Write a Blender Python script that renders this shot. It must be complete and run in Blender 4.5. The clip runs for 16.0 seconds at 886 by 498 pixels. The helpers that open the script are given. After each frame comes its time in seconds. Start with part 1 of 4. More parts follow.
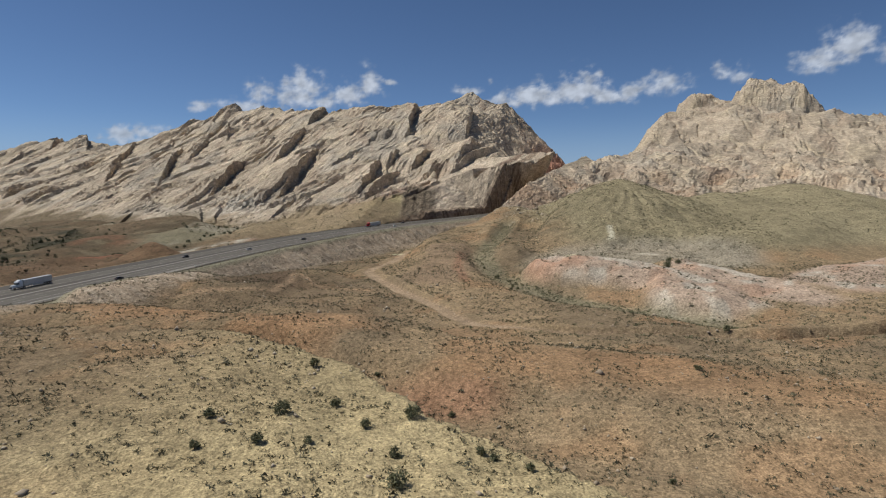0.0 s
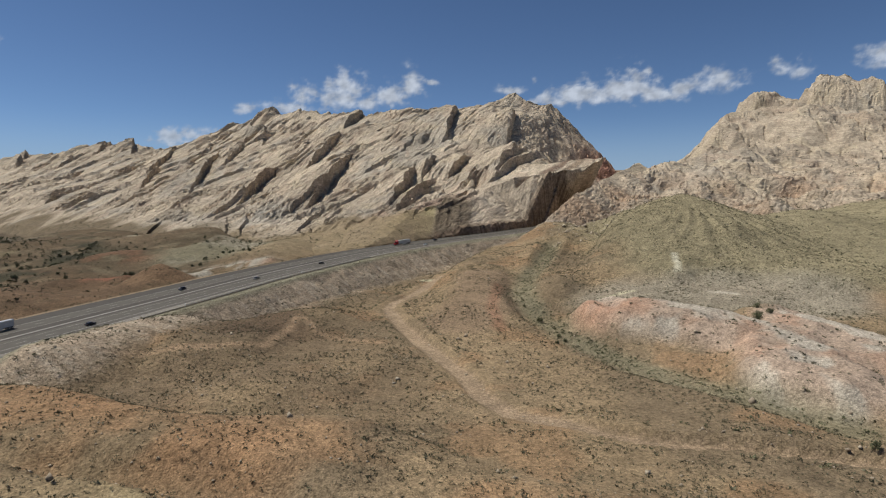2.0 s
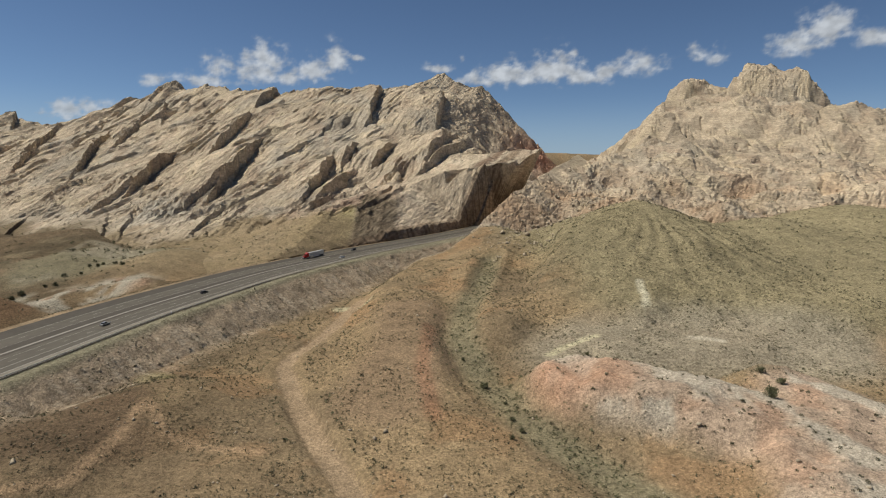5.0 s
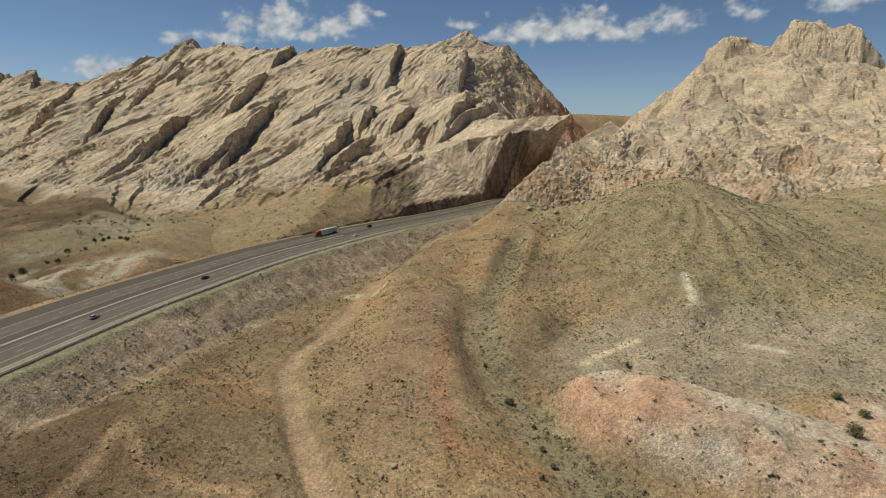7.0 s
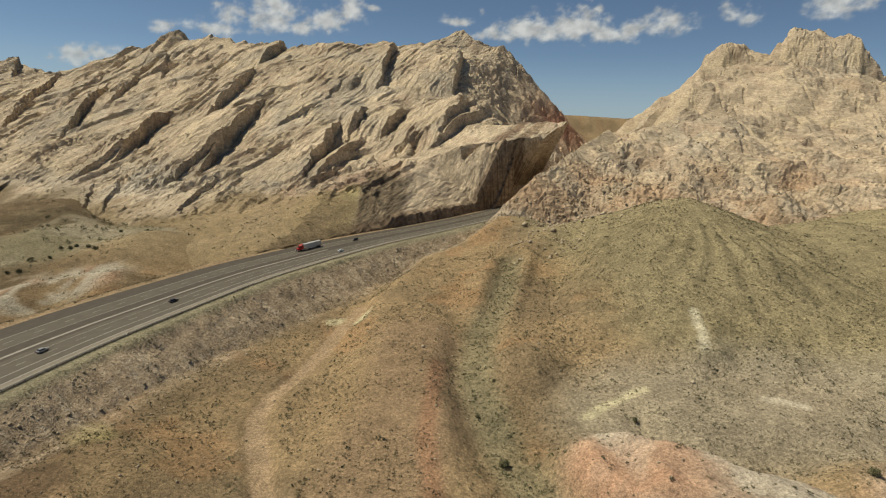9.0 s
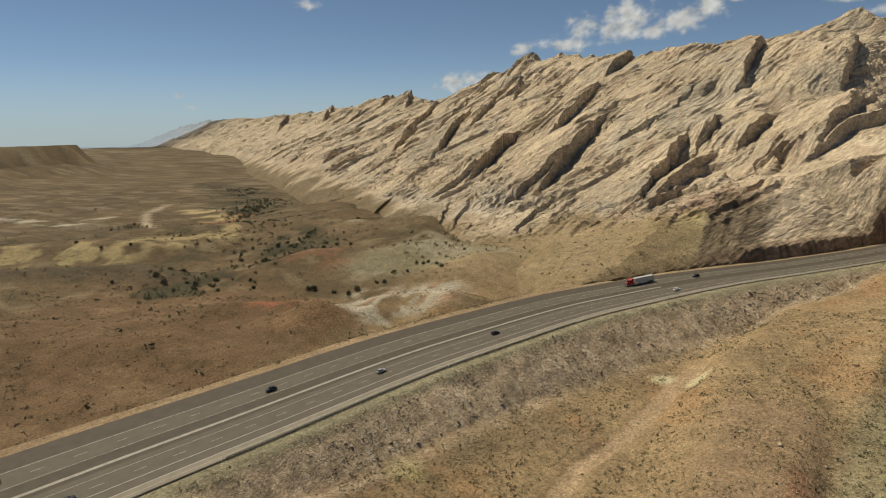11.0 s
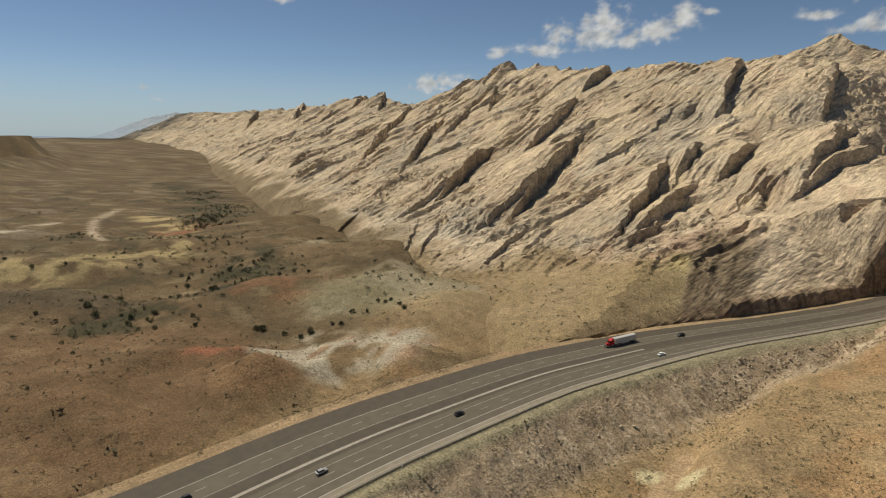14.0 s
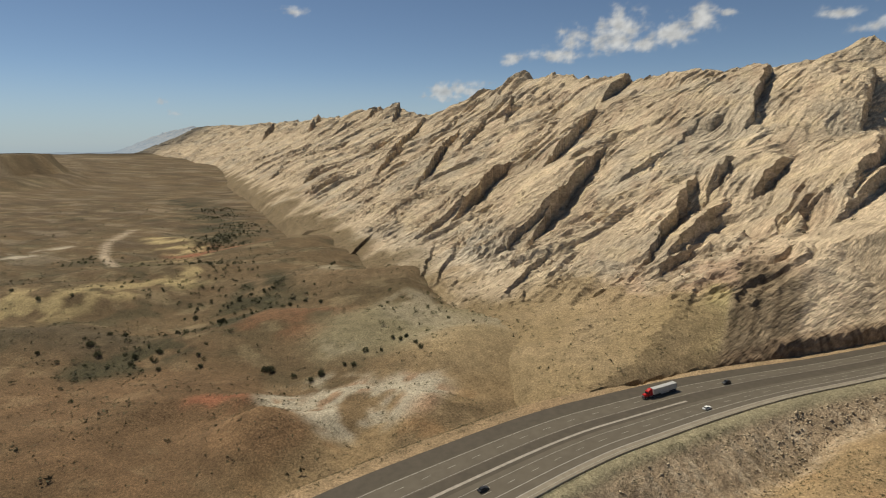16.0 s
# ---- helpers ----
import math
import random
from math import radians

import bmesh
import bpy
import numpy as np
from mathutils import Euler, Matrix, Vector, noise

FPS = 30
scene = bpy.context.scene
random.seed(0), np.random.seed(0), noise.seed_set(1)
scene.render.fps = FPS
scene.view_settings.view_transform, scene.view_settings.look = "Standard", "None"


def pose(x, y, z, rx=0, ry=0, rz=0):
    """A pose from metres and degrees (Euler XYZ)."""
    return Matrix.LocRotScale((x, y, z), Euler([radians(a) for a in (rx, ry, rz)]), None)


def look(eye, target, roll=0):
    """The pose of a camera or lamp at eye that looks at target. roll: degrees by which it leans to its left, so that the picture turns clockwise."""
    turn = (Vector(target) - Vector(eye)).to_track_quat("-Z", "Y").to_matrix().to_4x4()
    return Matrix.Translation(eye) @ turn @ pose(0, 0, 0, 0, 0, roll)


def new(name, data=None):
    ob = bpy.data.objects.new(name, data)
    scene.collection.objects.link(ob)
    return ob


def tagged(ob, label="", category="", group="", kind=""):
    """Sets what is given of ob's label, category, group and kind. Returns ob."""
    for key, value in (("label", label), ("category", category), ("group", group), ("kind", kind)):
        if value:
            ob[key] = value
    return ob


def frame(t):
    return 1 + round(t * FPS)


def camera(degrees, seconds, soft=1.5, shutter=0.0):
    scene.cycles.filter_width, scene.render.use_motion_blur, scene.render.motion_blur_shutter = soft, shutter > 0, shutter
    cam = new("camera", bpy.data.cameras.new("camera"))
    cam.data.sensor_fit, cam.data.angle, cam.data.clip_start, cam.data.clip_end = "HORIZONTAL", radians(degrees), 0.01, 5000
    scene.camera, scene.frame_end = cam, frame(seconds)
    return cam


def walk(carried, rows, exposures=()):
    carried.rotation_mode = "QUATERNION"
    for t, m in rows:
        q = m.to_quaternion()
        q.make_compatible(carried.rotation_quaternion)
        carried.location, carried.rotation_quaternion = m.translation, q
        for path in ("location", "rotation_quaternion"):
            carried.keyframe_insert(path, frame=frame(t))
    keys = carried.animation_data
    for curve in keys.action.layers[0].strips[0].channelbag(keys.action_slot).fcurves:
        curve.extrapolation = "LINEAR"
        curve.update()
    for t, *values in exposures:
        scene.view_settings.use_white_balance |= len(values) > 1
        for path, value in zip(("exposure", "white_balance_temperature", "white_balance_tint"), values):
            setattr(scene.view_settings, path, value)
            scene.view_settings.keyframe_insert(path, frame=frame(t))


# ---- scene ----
cam = camera(75.1, 16.0, 1.1)
PATH = [
    (0, (91.035, -432.339, 37.275), (91.166, -430.352, 37.088), -0.4),
    (0.5, (94.403, -419.231, 40.723), (94.594, -417.249, 40.533), 1.1),
    (1, (96.873, -404.712, 44.198), (97.004, -402.725, 44.01), 0.7),
    (1.5, (99.239, -389.942, 47.721), (99.223, -387.951, 47.532), -0.8),
    (2, (100.097, -373.649, 51.329), (100.083, -371.658, 51.141), -0.3),
    (2.5, (101.339, -357.411, 54.418), (101.304, -355.42, 54.24), -0.3),
    (3, (103.026, -341.865, 57.521), (102.99, -339.873, 57.339), -1.3),
    (3.5, (103.745, -328.679, 60.849), (103.797, -326.688, 60.674), -0.7),
    (4, (104.402, -317.027, 64.194), (104.58, -315.043, 64.02), -0.2),
    (4.2, (104.623, -312.162, 65.547), (104.869, -310.185, 65.369), 0.1),
    (6.3, (108.946, -271.068, 74.939), (109.121, -269.117, 74.537), 0.3),
    (6.5, (109.289, -268.294, 75.667), (109.455, -266.341, 75.271), 0.4),
    (7, (109.841, -261.973, 78.19), (109.998, -260.019, 77.793), 0.4),
    (7.5, (109.752, -255.786, 80.403), (109.91, -253.832, 80.01), 0.5),
    (8, (110.019, -249.759, 82.529), (110.239, -247.813, 82.125), 0.5),
    (8.2, (110.31, -247.169, 83.444), (110.549, -245.225, 83.036), 1.5),
    (10.3, (111.932, -215.301, 93.471), (111.61, -213.369, 93.064), -1.5),
    (10.5, (111.8, -211.495, 94.045), (111.26, -209.612, 93.645), -1.5),
    (11, (110.717, -205.213, 97.027), (109.806, -203.475, 96.638), -1.4),
    (11.5, (109.238, -198.683, 99.698), (108.217, -197.004, 99.325), -0.8),
    (12, (106.882, -193.029, 103.803), (106.022, -191.269, 103.399), 1.5),
    (12.5, (104.138, -186.756, 107.439), (103.287, -184.989, 107.048), 1.1),
    (13, (101.598, -179.199, 110.775), (100.725, -177.439, 110.405), 1.1),
    (13.5, (98.817, -171.556, 114.157), (97.903, -169.814, 113.795), -0.3),
    (14, (95.915, -165.196, 117.686), (95.093, -163.415, 117.293), 0.6),
    (14.5, (92.671, -158.735, 121.594), (91.853, -156.951, 121.209), 0.3),
    (15, (89.912, -151.932, 124.467), (89.073, -150.155, 124.095), 0.0),
    (15.5, (86.59, -145.609, 127.483), (85.756, -143.829, 127.113), 0.1),
    (16, (82.976, -139.025, 130.546), (82.1, -137.266, 130.174), -0.6),
]
EXPOSURES = [(0, 0.02, 5950, 9), (4, 0.02, 6200, 8), (6.3, 0.08, 6700, 5), (8, 0.08, 6900, 3.5), (10.5, 0.11, 7400, 5), (12.5, 0.11, 7250, 6), (16, 0.13, 7200, 6.5)]
walk(cam, [(t, look(e, a, r)) for t, e, a, r in PATH], EXPOSURES)

# ---------- light ----------
SUN = Vector((-0.93, 0.22, 0)).normalized() * math.cos(radians(56)) + Vector((0, 0, math.sin(radians(56))))
world = bpy.data.worlds.new("sky")
scene.world = world
world.use_nodes = True
sky = world.node_tree.nodes.new("ShaderNodeTexSky")
sky.sky_type, sky.sun_disc = "NISHITA", False
sky.sun_elevation, sky.sun_rotation = radians(56), math.atan2(SUN.x, SUN.y)
sky.altitude, sky.air_density, sky.dust_density, sky.ozone_density = 3000, 0.85, 0.1, 3.0
world.node_tree.links.new(sky.outputs[0], world.node_tree.nodes["Background"].inputs[0])
world.node_tree.nodes["Background"].inputs[1].default_value = 0.07
sun = new("sun", bpy.data.lights.new("sun", "SUN"))
sun.data.energy, sun.data.angle, sun.data.color = 4.4, radians(0.53), (1.0, 0.94, 0.84)
sun.matrix_world = look((0, 0, 0), -SUN)


# ---------- materials ----------
def material(name, rough=0.9, metal=0.0):
    m = bpy.data.materials.new(name)
    m.use_nodes = True
    nodes, links = m.node_tree.nodes, m.node_tree.links
    bsdf = nodes["Principled BSDF"]
    bsdf.inputs["Roughness"].default_value, bsdf.inputs["Metallic"].default_value = rough, metal
    bsdf.inputs["Specular IOR Level"].default_value = 0.25
    return m, nodes, links, bsdf


def noise_node(nodes, links, coord, scale, detail=4, stretch=None):
    n = nodes.new("ShaderNodeTexNoise")
    n.inputs["Scale"].default_value, n.inputs["Detail"].default_value = scale, detail
    if stretch:
        mapping = nodes.new("ShaderNodeMapping")
        mapping.vector_type = "TEXTURE"
        mapping.inputs["Scale"].default_value = stretch[0]
        mapping.inputs["Rotation"].default_value = stretch[1]
        links.new(coord, mapping.inputs["Vector"])
        coord = mapping.outputs["Vector"]
    links.new(coord, n.inputs["Vector"])
    return n


def times(nodes, links, color, factor, low, high, lo=0.3, hi=0.7):
    """color x a factor from low to high, as another value goes from lo to hi."""
    r = nodes.new("ShaderNodeMapRange")
    r.inputs["From Min"].default_value, r.inputs["From Max"].default_value = lo, hi
    r.inputs["To Min"].default_value, r.inputs["To Max"].default_value = low, high
    links.new(factor, r.inputs["Value"])
    v = nodes.new("ShaderNodeVectorMath")
    v.operation = "SCALE"
    links.new(color, v.inputs[0])
    links.new(r.outputs["Result"], v.inputs["Scale"])
    return v.outputs["Vector"]


def land_material(name, layers, bump):
    """Colours come with the land (soil and rock kinds, the prow's painted shade); grain, stains and relief are added
    here.
    """
    m, nodes, links, bsdf = material(name, 0.95)
    bsdf.inputs["Specular IOR Level"].default_value = 0.1
    coord = nodes.new("ShaderNodeTexCoord").outputs["Object"]
    kind = nodes.new("ShaderNodeAttribute")
    kind.attribute_name = "soil"
    color, height = kind.outputs["Color"], None
    for scale, low, high, stretch in layers:
        n = noise_node(nodes, links, coord, scale, 5, stretch)
        color = times(nodes, links, color, n.outputs["Fac"], low, high)
        height = n
    links.new(color, bsdf.inputs["Base Color"])
    for scale, strength, distance, stretch in bump:
        n = noise_node(nodes, links, coord, scale, 6, stretch)
        b = nodes.new("ShaderNodeBump")
        b.inputs["Strength"].default_value, b.inputs["Distance"].default_value = strength, distance
        links.new(n.outputs["Fac"], b.inputs["Height"])
        if bsdf.inputs["Normal"].is_linked:
            links.new(bsdf.inputs["Normal"].links[0].from_socket, b.inputs["Normal"])
        links.new(b.outputs["Normal"], bsdf.inputs["Normal"])
    return m


def plain(name, color, rough=0.6, metal=0.0, wear=0.15, scale=2.0):
    m, nodes, links, bsdf = material(name, rough, metal)
    coord = nodes.new("ShaderNodeTexCoord").outputs["Object"]
    n = noise_node(nodes, links, coord, scale, 4)
    rgb = nodes.new("ShaderNodeRGB")
    rgb.outputs[0].default_value = (*color, 1)
    links.new(times(nodes, links, rgb.outputs[0], n.outputs["Fac"], 1 - wear, 1 + wear), bsdf.inputs["Base Color"])
    return m


GROUND = land_material("desert_soil", [(0.02, 0.88, 1.12, None), (0.15, 0.82, 1.18, None), (0.9, 0.66, 1.30, None), (2.6, 0.62, 1.34, None)],
                       [(0.5, 0.6, 0.9, None), (2.0, 0.8, 0.4, None)])
BEDS = ((1.0, 6.0, 1.6), (0, 0, radians(-28)))
LINES = ((0.8, 11.0, 2.2), (0, 0, radians(-33)))
ROCK = land_material("pale_sandstone", [(0.012, 0.86, 1.14, None), (0.09, 0.80, 1.18, BEDS), (0.4, 0.74, 1.24, BEDS), (0.9, 0.68, 1.22, LINES), (2.4, 0.74, 1.2, LINES)],
                     [(0.12, 0.5, 4.0, BEDS), (0.45, 0.7, 2.6, BEDS), (1.3, 0.8, 1.0, LINES), (1.2, 0.3, 0.8, None)])

DOME = land_material("massive_pale_sandstone", [(0.012, 0.88, 1.12, None), (0.06, 0.82, 1.14, ((2.0, 2.0, 0.5), (0.1, 0.1, 0))), (0.35, 0.72, 1.2, ((2.0, 2.0, 0.6), (0.1, 0.1, 0))), (1.0, 0.74, 1.18, None)],
                     [(0.1, 0.4, 4.0, None), (0.3, 0.6, 2.0, ((1.6, 1.6, 0.5), (0.1, 0.15, 0))), (1.1, 0.7, 0.9, None)])


# ---------- land forms (metres; the road sign stands at 0, 0, 0) ----------
def smooth(a, b, v):
    u = np.clip((v - a) / (b - a), 0.0, 1.0)
    return u * u * (3 - 2 * u)


def hashed(ix, iy, seed):
    h = (ix.astype(np.int64) * 374761393 + iy.astype(np.int64) * 668265263 + seed * 1274126177) & 0xFFFFFFFF
    h = ((h ^ (h >> 13)) * 1274126177) & 0xFFFFFFFF
    return ((h ^ (h >> 16)) & 0xFFFF) / 65535.0


def grain(x, y, seed=0):
    """Gradient noise, about -0.7 to 0.7."""
    ix, iy = np.floor(x), np.floor(y)
    u, v = x - ix, y - iy
    out = []
    for dx, dy in ((0, 0), (1, 0), (0, 1), (1, 1)):
        a = hashed(ix + dx, iy + dy, seed) * 2 * np.pi
        out.append(np.cos(a) * (u - dx) + np.sin(a) * (v - dy))
    su, sv = u * u * u * (u * (6 * u - 15) + 10), v * v * v * (v * (6 * v - 15) + 10)
    return (out[0] * (1 - su) + out[1] * su) * (1 - sv) + (out[2] * (1 - su) + out[3] * su) * sv


def fbm(x, y, octaves=4, seed=0, gain=0.5):
    total, amp = 0.0, 1.0
    for n in range(octaves):
        total = total + amp * grain(x * 2**n + 17.3 * n, y * 2**n - 9.1 * n, seed + n)
        amp *= gain
    return total


def along(x, y, line):
    """For a line of (x, y, value): distance to it, value at the foot, signed side (left is positive)."""
    best = np.full(np.shape(x), 1e12)
    value, side = np.zeros(np.shape(x)), np.zeros(np.shape(x))
    for (ax, ay, av), (bx, by, bv) in zip(line, line[1:]):
        ex, ey = bx - ax, by - ay
        u = np.clip(((x - ax) * ex + (y - ay) * ey) / (ex * ex + ey * ey), 0, 1)
        dx, dy = x - ax - u * ex, y - ay - u * ey
        d2 = dx * dx + dy * dy
        near = d2 < best
        best = np.where(near, d2, best)
        value = np.where(near, av + u * (bv - av), value)
        side = np.where(near, np.sign(ex * dy - ey * dx), side)
    return np.sqrt(best), value, side


def toward(z, x, y, line, core, fall):
    """Brings z to the heights of a line of points, fully within core, fading over fall."""
    d, value, _ = along(x, y, line)
    w = 1 - smooth(core, core + fall, d)
    return z + (value - z) * w


def hill(z, x, y, cx, cy, top, slope, blunt=6.0):
    """A cone of loose debris with a blunt tip, joined on by a soft maximum."""
    d = np.hypot(x - cx, y - cy)
    cone = top - slope * (np.sqrt(d * d + blunt * blunt) - blunt)
    turn = np.arctan2(y - cy, x - cx)
    cone = cone - 0.07 * abs(top) * np.abs(grain(turn * 6 + 0.02 * d, d / 70, 44)) * smooth(8, 50, d)
    k = 3.0
    return np.where(cone - z > 30, cone, z + k * np.log1p(np.exp(np.clip((cone - z) / k, -40, 40))))


def spur(z, x, y, line, slope, blunt=6.0):
    """A rounded ridge along a line of points, joined on by a soft maximum."""
    d, value, _ = along(x + 9 * grain(x / 40, y / 40, 47), y + 9 * grain(x / 40, y / 40, 48), line)
    crest = value - slope * (np.sqrt(d * d + blunt * blunt) - blunt) - 2.2 * np.abs(fbm(x / 24, y / 24, 2, 49)) * smooth(2, 20, d)
    k = 1.5
    return np.where(crest - z > 30, crest, z + k * np.log1p(np.exp(np.clip((crest - z) / k, -40, 40))))


def road_z(x, y):
    return 0.042 * (0.5 * x + 0.866 * y)


# lower kerb of the road, and the width of all its lanes there
ROAD = [(-175, -470, 64), (-118, -310, 62), (-85, -225, 58), (-57, -150, 56), (-40, -105, 54), (-27, -74, 53), (-2, -9, 51),
        (18, 29, 49), (45, 79, 45), (66, 106, 42), (89, 135, 39), (115, 164, 33), (144, 190, 30), (171, 215, 29), (197, 240, 28),
        (222, 268, 27), (245, 300, 26), (270, 340, 25), (303, 388, 25), (340, 440, 25), (378, 500, 25), (420, 560, 25), (470, 620, 25), (540, 680, 25)]


def road_gap(x, y):
    """Metres outside the paved strip: negative on it; and whether beyond its low or its high edge."""
    d, width, side = along(x, y, ROAD)
    s = d * side
    return np.where(s < 0, -s, np.where(s > width, s - width, -np.minimum(s, width - s))), s > width


WASH = [(97, 72, -12), (91, 45, -12.9), (84, 20, -13.2), (78, -6, -13.6), (69, -30, -13.9), (66, -52, -14.2), (75, -78, -14.6), (82, -101, -14.9), (89, -124, -15.2), (97, -143, -15.3), (107, -168, -15.4), (112, -187, -15.4),
        (119, -203, -15.5), (144, -220, -15.6), (166, -228, -15.7), (194, -236, -16), (222, -246, -16.2), (290, -240, -16.4), (400, -225, -17)]
TRACK = [(-60, -170, 0), (-16, -157, 0), (7, -156, 0), (26, -144, 0), (29, -118, 0), (27, -94, 0), (39, -113, 0), (54, -122, 0), (71, -125, 0)]
TRAIL = [(-608, 315, 0), (-697, 359, 0), (-767, 411, 0), (-832, 480, 0), (-873, 531, 0)]
GULLY = [(186, 100, 8), (172, 55, 1), (154, 10, -5), (146, -25, -10), (150, -76, -15), (163, -125, -16.5), (175, -152, -17), (215, -215, -16)]


def base_z(x, y):
    """The open land, without the rock ridge and the rock mountain."""
    z = -13 - 10 * smooth(30, -150, x) + 2.0 * fbm(x / 90, y / 90, 3, 3)
    z = z + 6 * smooth(180, 330, x) + 10 * smooth(330, 600, x)
    far = np.hypot(x, y - 200)
    z = z + smooth(700, 3000, far) * (22 * fbm(x / 900, y / 900, 4, 11) - 8) + smooth(1500, 4500, far) * 92
    z = z + smooth(250, 600, far) * (3.5 * fbm(x / 120, y / 120, 4, 13) + 3 * (0.25 - np.abs(fbm(x / 130, y / 100, 3, 15))))
    d, value, side = along(x, y, [(-2579, 168, 0), (-2478, 634, 0), (-2389, 999, 0), (-2432, 1138, 0)])
    rim = np.maximum(d + 90 * fbm(x / 200, y / 200, 3, 14) - 150, 0)
    z = np.maximum(z, np.maximum(91 + 4 * fbm(x / 150, y / 150, 3, 18) - rim * 2.2, 30 - rim * 0.2))
    d, value, side = along(x, y, [(900, 2800, 0), (1700, 3000, 0), (2700, 2700, 0)])
    z = np.maximum(z, 168 + 8 * fbm(x / 400, y / 90, 3, 16) - np.maximum(d + 80 * fbm(x / 240, y / 240, 3, 17) - 260, 0) * 0.55)
    # left plain: low swells and a shallow, tree-lined valley
    z = toward(z, x, y, [(-700, 60, -17), (-480, 198, -8), (-434, 247, -13), (-420, 330, -16)], 20, 70)
    z = toward(z, x, y, [(-900, 250, -24), (-738, 313, -25), (-679, 351, -26), (-588, 430, -30), (-520, 520, -28)], 15, 60)
    z = toward(z, x, y, [(-560, 90, -24), (-415, 140, -26), (-345, 142, -27), (-250, 190, -24), (-205, 250, -20)], 10, 45)
    z = toward(z, x, y, [(-330, 60, -23), (-220, 110, -25), (-157, 126, -25), (-120, 160, -21), (-140, 230, -14), (-141, 280, -11)], 6, 34)
    z = toward(z, x, y, [(-300, -40, -15), (-190, 10, -14), (-126, 27, -15.4)], 10, 50)
    z = toward(z, x, y, [(-215, 210, -14), (-180, 190, -12), (-120, 205, -8)], 8, 40)
    z = toward(z, x, y, [(-320, 250, -14), (-230, 280, -7), (-163, 262, -2)], 15, 45)
    z = toward(z, x, y, [(-440, 400, -12), (-370, 400, -5), (-303, 385, -4)], 15, 55)
    z = toward(z, x, y, [(-120, 260, 0), (-60, 260, 3), (-19, 250, 5), (20, 200, 8)], 20, 50)
    z = spur(z, x, y, [(-300, 140, -18), (-267, 155, -13), (-235, 205, -4), (-190, 218, -3), (-150, 195, -9)], 0.36, 9)
    z = spur(z, x, y, [(-345, 282, -9), (-260, 305, 6), (-192, 322, 14), (-150, 262, 6), (-132, 232, 0)], 0.4, 8)
    z = spur(z, x, y, [(-480, 60, -14), (-386, 112, -12), (-330, 118, -17)], 0.3, 10)
    z = spur(z, x, y, [(-560, 250, -10), (-440, 300, -3), (-360, 330, -2)], 0.28, 14)
    for cx, cy, top, slope, blunt in ((-150, 222, 3, 0.3, 10), (-232, 205, -9, 0.22, 14), (-196, 296, 8, 0.32, 12), (-58, 196, 8, 0.3, 12), (-285, 330, 4, 0.28, 16), (-240, 150, -14, 0.3, 8), (-350, 395, 6, 0.25, 18), (-430, 470, 4, 0.22, 22), (-190, 60, -12, 0.2, 14)):
        z = hill(z, x, y, cx, cy, top, slope, blunt)
    z = toward(z, x, y, [(-175, 40, -18), (-135, 30, -18), (-140, 90, -20), (-100, 62, -17)], 6, 26)
    z = hill(z, x, y, -118, 59, 0.5, 0.58, 3)
    z = spur(z, x, y, [(-178, 80, -16), (-160, 84, -12), (-146, 92, -15)], 0.4, 5)
    z = spur(z, x, y, [(-104, 82, -11), (-94, 90, -9.5)], 0.45, 4)
    z = spur(z, x, y, [(-100, 118, -11), (-84, 116, -8), (-70, 118, -4), (-50, 112, -0.5)], 0.42, 5)
    # low benches and red ridges under the start of the flight
    z = toward(z, x, y, [(-90, -215, -3), (-15, -228, -1), (29, -248, -1.4), (73, -249, -1.8), (100, -270, -5.5), (139, -281, -8), (190, -312, -8)], 8, 26)
    z = toward(z, x, y, [(0, -139, -4.5), (-23, -124, -2.5), (-50, -160, -3)], 8, 30)
    z = toward(z, x, y, [(29, -87, -7.2), (8, -120, -6.5)], 6, 30)
    z = toward(z, x, y, [(66, -158, -10.8), (40, -190, -9)], 6, 25)
    z = toward(z, x, y, [(12, -262, -7), (52, -268, -8), (80, -289, -12), (103, -311, -13.5), (131, -328, -13.5), (180, -360, -14)], 2, 12)
    d, value, side = along(x, y, [(-60, -262, 0), (20, -270, 0), (52, -279, 0), (82, -306, 0), (98, -331, 0), (120, -355, 0), (160, -420, 0), (190, -520, 0)])
    d = d + 2.2 * fbm(x / 7, y / 7, 3, 21)
    bench = 2.2 - 5.5 * smooth(40, 120, x) + 0.5 * fbm(x / 14, y / 14, 3, 22)
    z = np.where(side < 0, z + (bench - z) * smooth(-0.4, 2.2, d), z)
    # the brown rib in the middle, the washes on either side
    z = toward(z, x, y, [(98, -132, -14), (108, -95, -10), (121, -50, -6), (125, 5, -1.2), (122, 49, 0.5), (138, 95, 3), (160, 135, 6)], 10, 30)
    z = toward(z, x, y, [(88, 50, -13), (84, 93, -11), (96, 112, -7)], 5, 16)
    z = toward(z, x, y, GULLY, 4, 16)
    # pink and white clay mounds
    z = toward(z, x, y, [(182, -93, -2), (189, -100, -0.6), (212, -118, -1), (232, -143, -4.8), (222, -187, -6.8)], 9, 20)
    z = toward(z, x, y, [(250, -110, -3), (262, -150, -6), (270, -190, -10)], 8, 18)
    z = toward(z, x, y, [(300, -165, -6), (330, -150, -2), (380, -140, 2)], 12, 26)
    z = toward(z, x, y, [(182, -58, -8), (203, -46, -5.5), (215, -62, -4), (264, -67, -4)], 8, 18)
    z = toward(z, x, y, [(240, -28, 3), (246, -8, 7)], 3, 18)
    z = toward(z, x, y, [(334, -26, 10), (380, 0, 16), (430, 60, 26)], 20, 60)
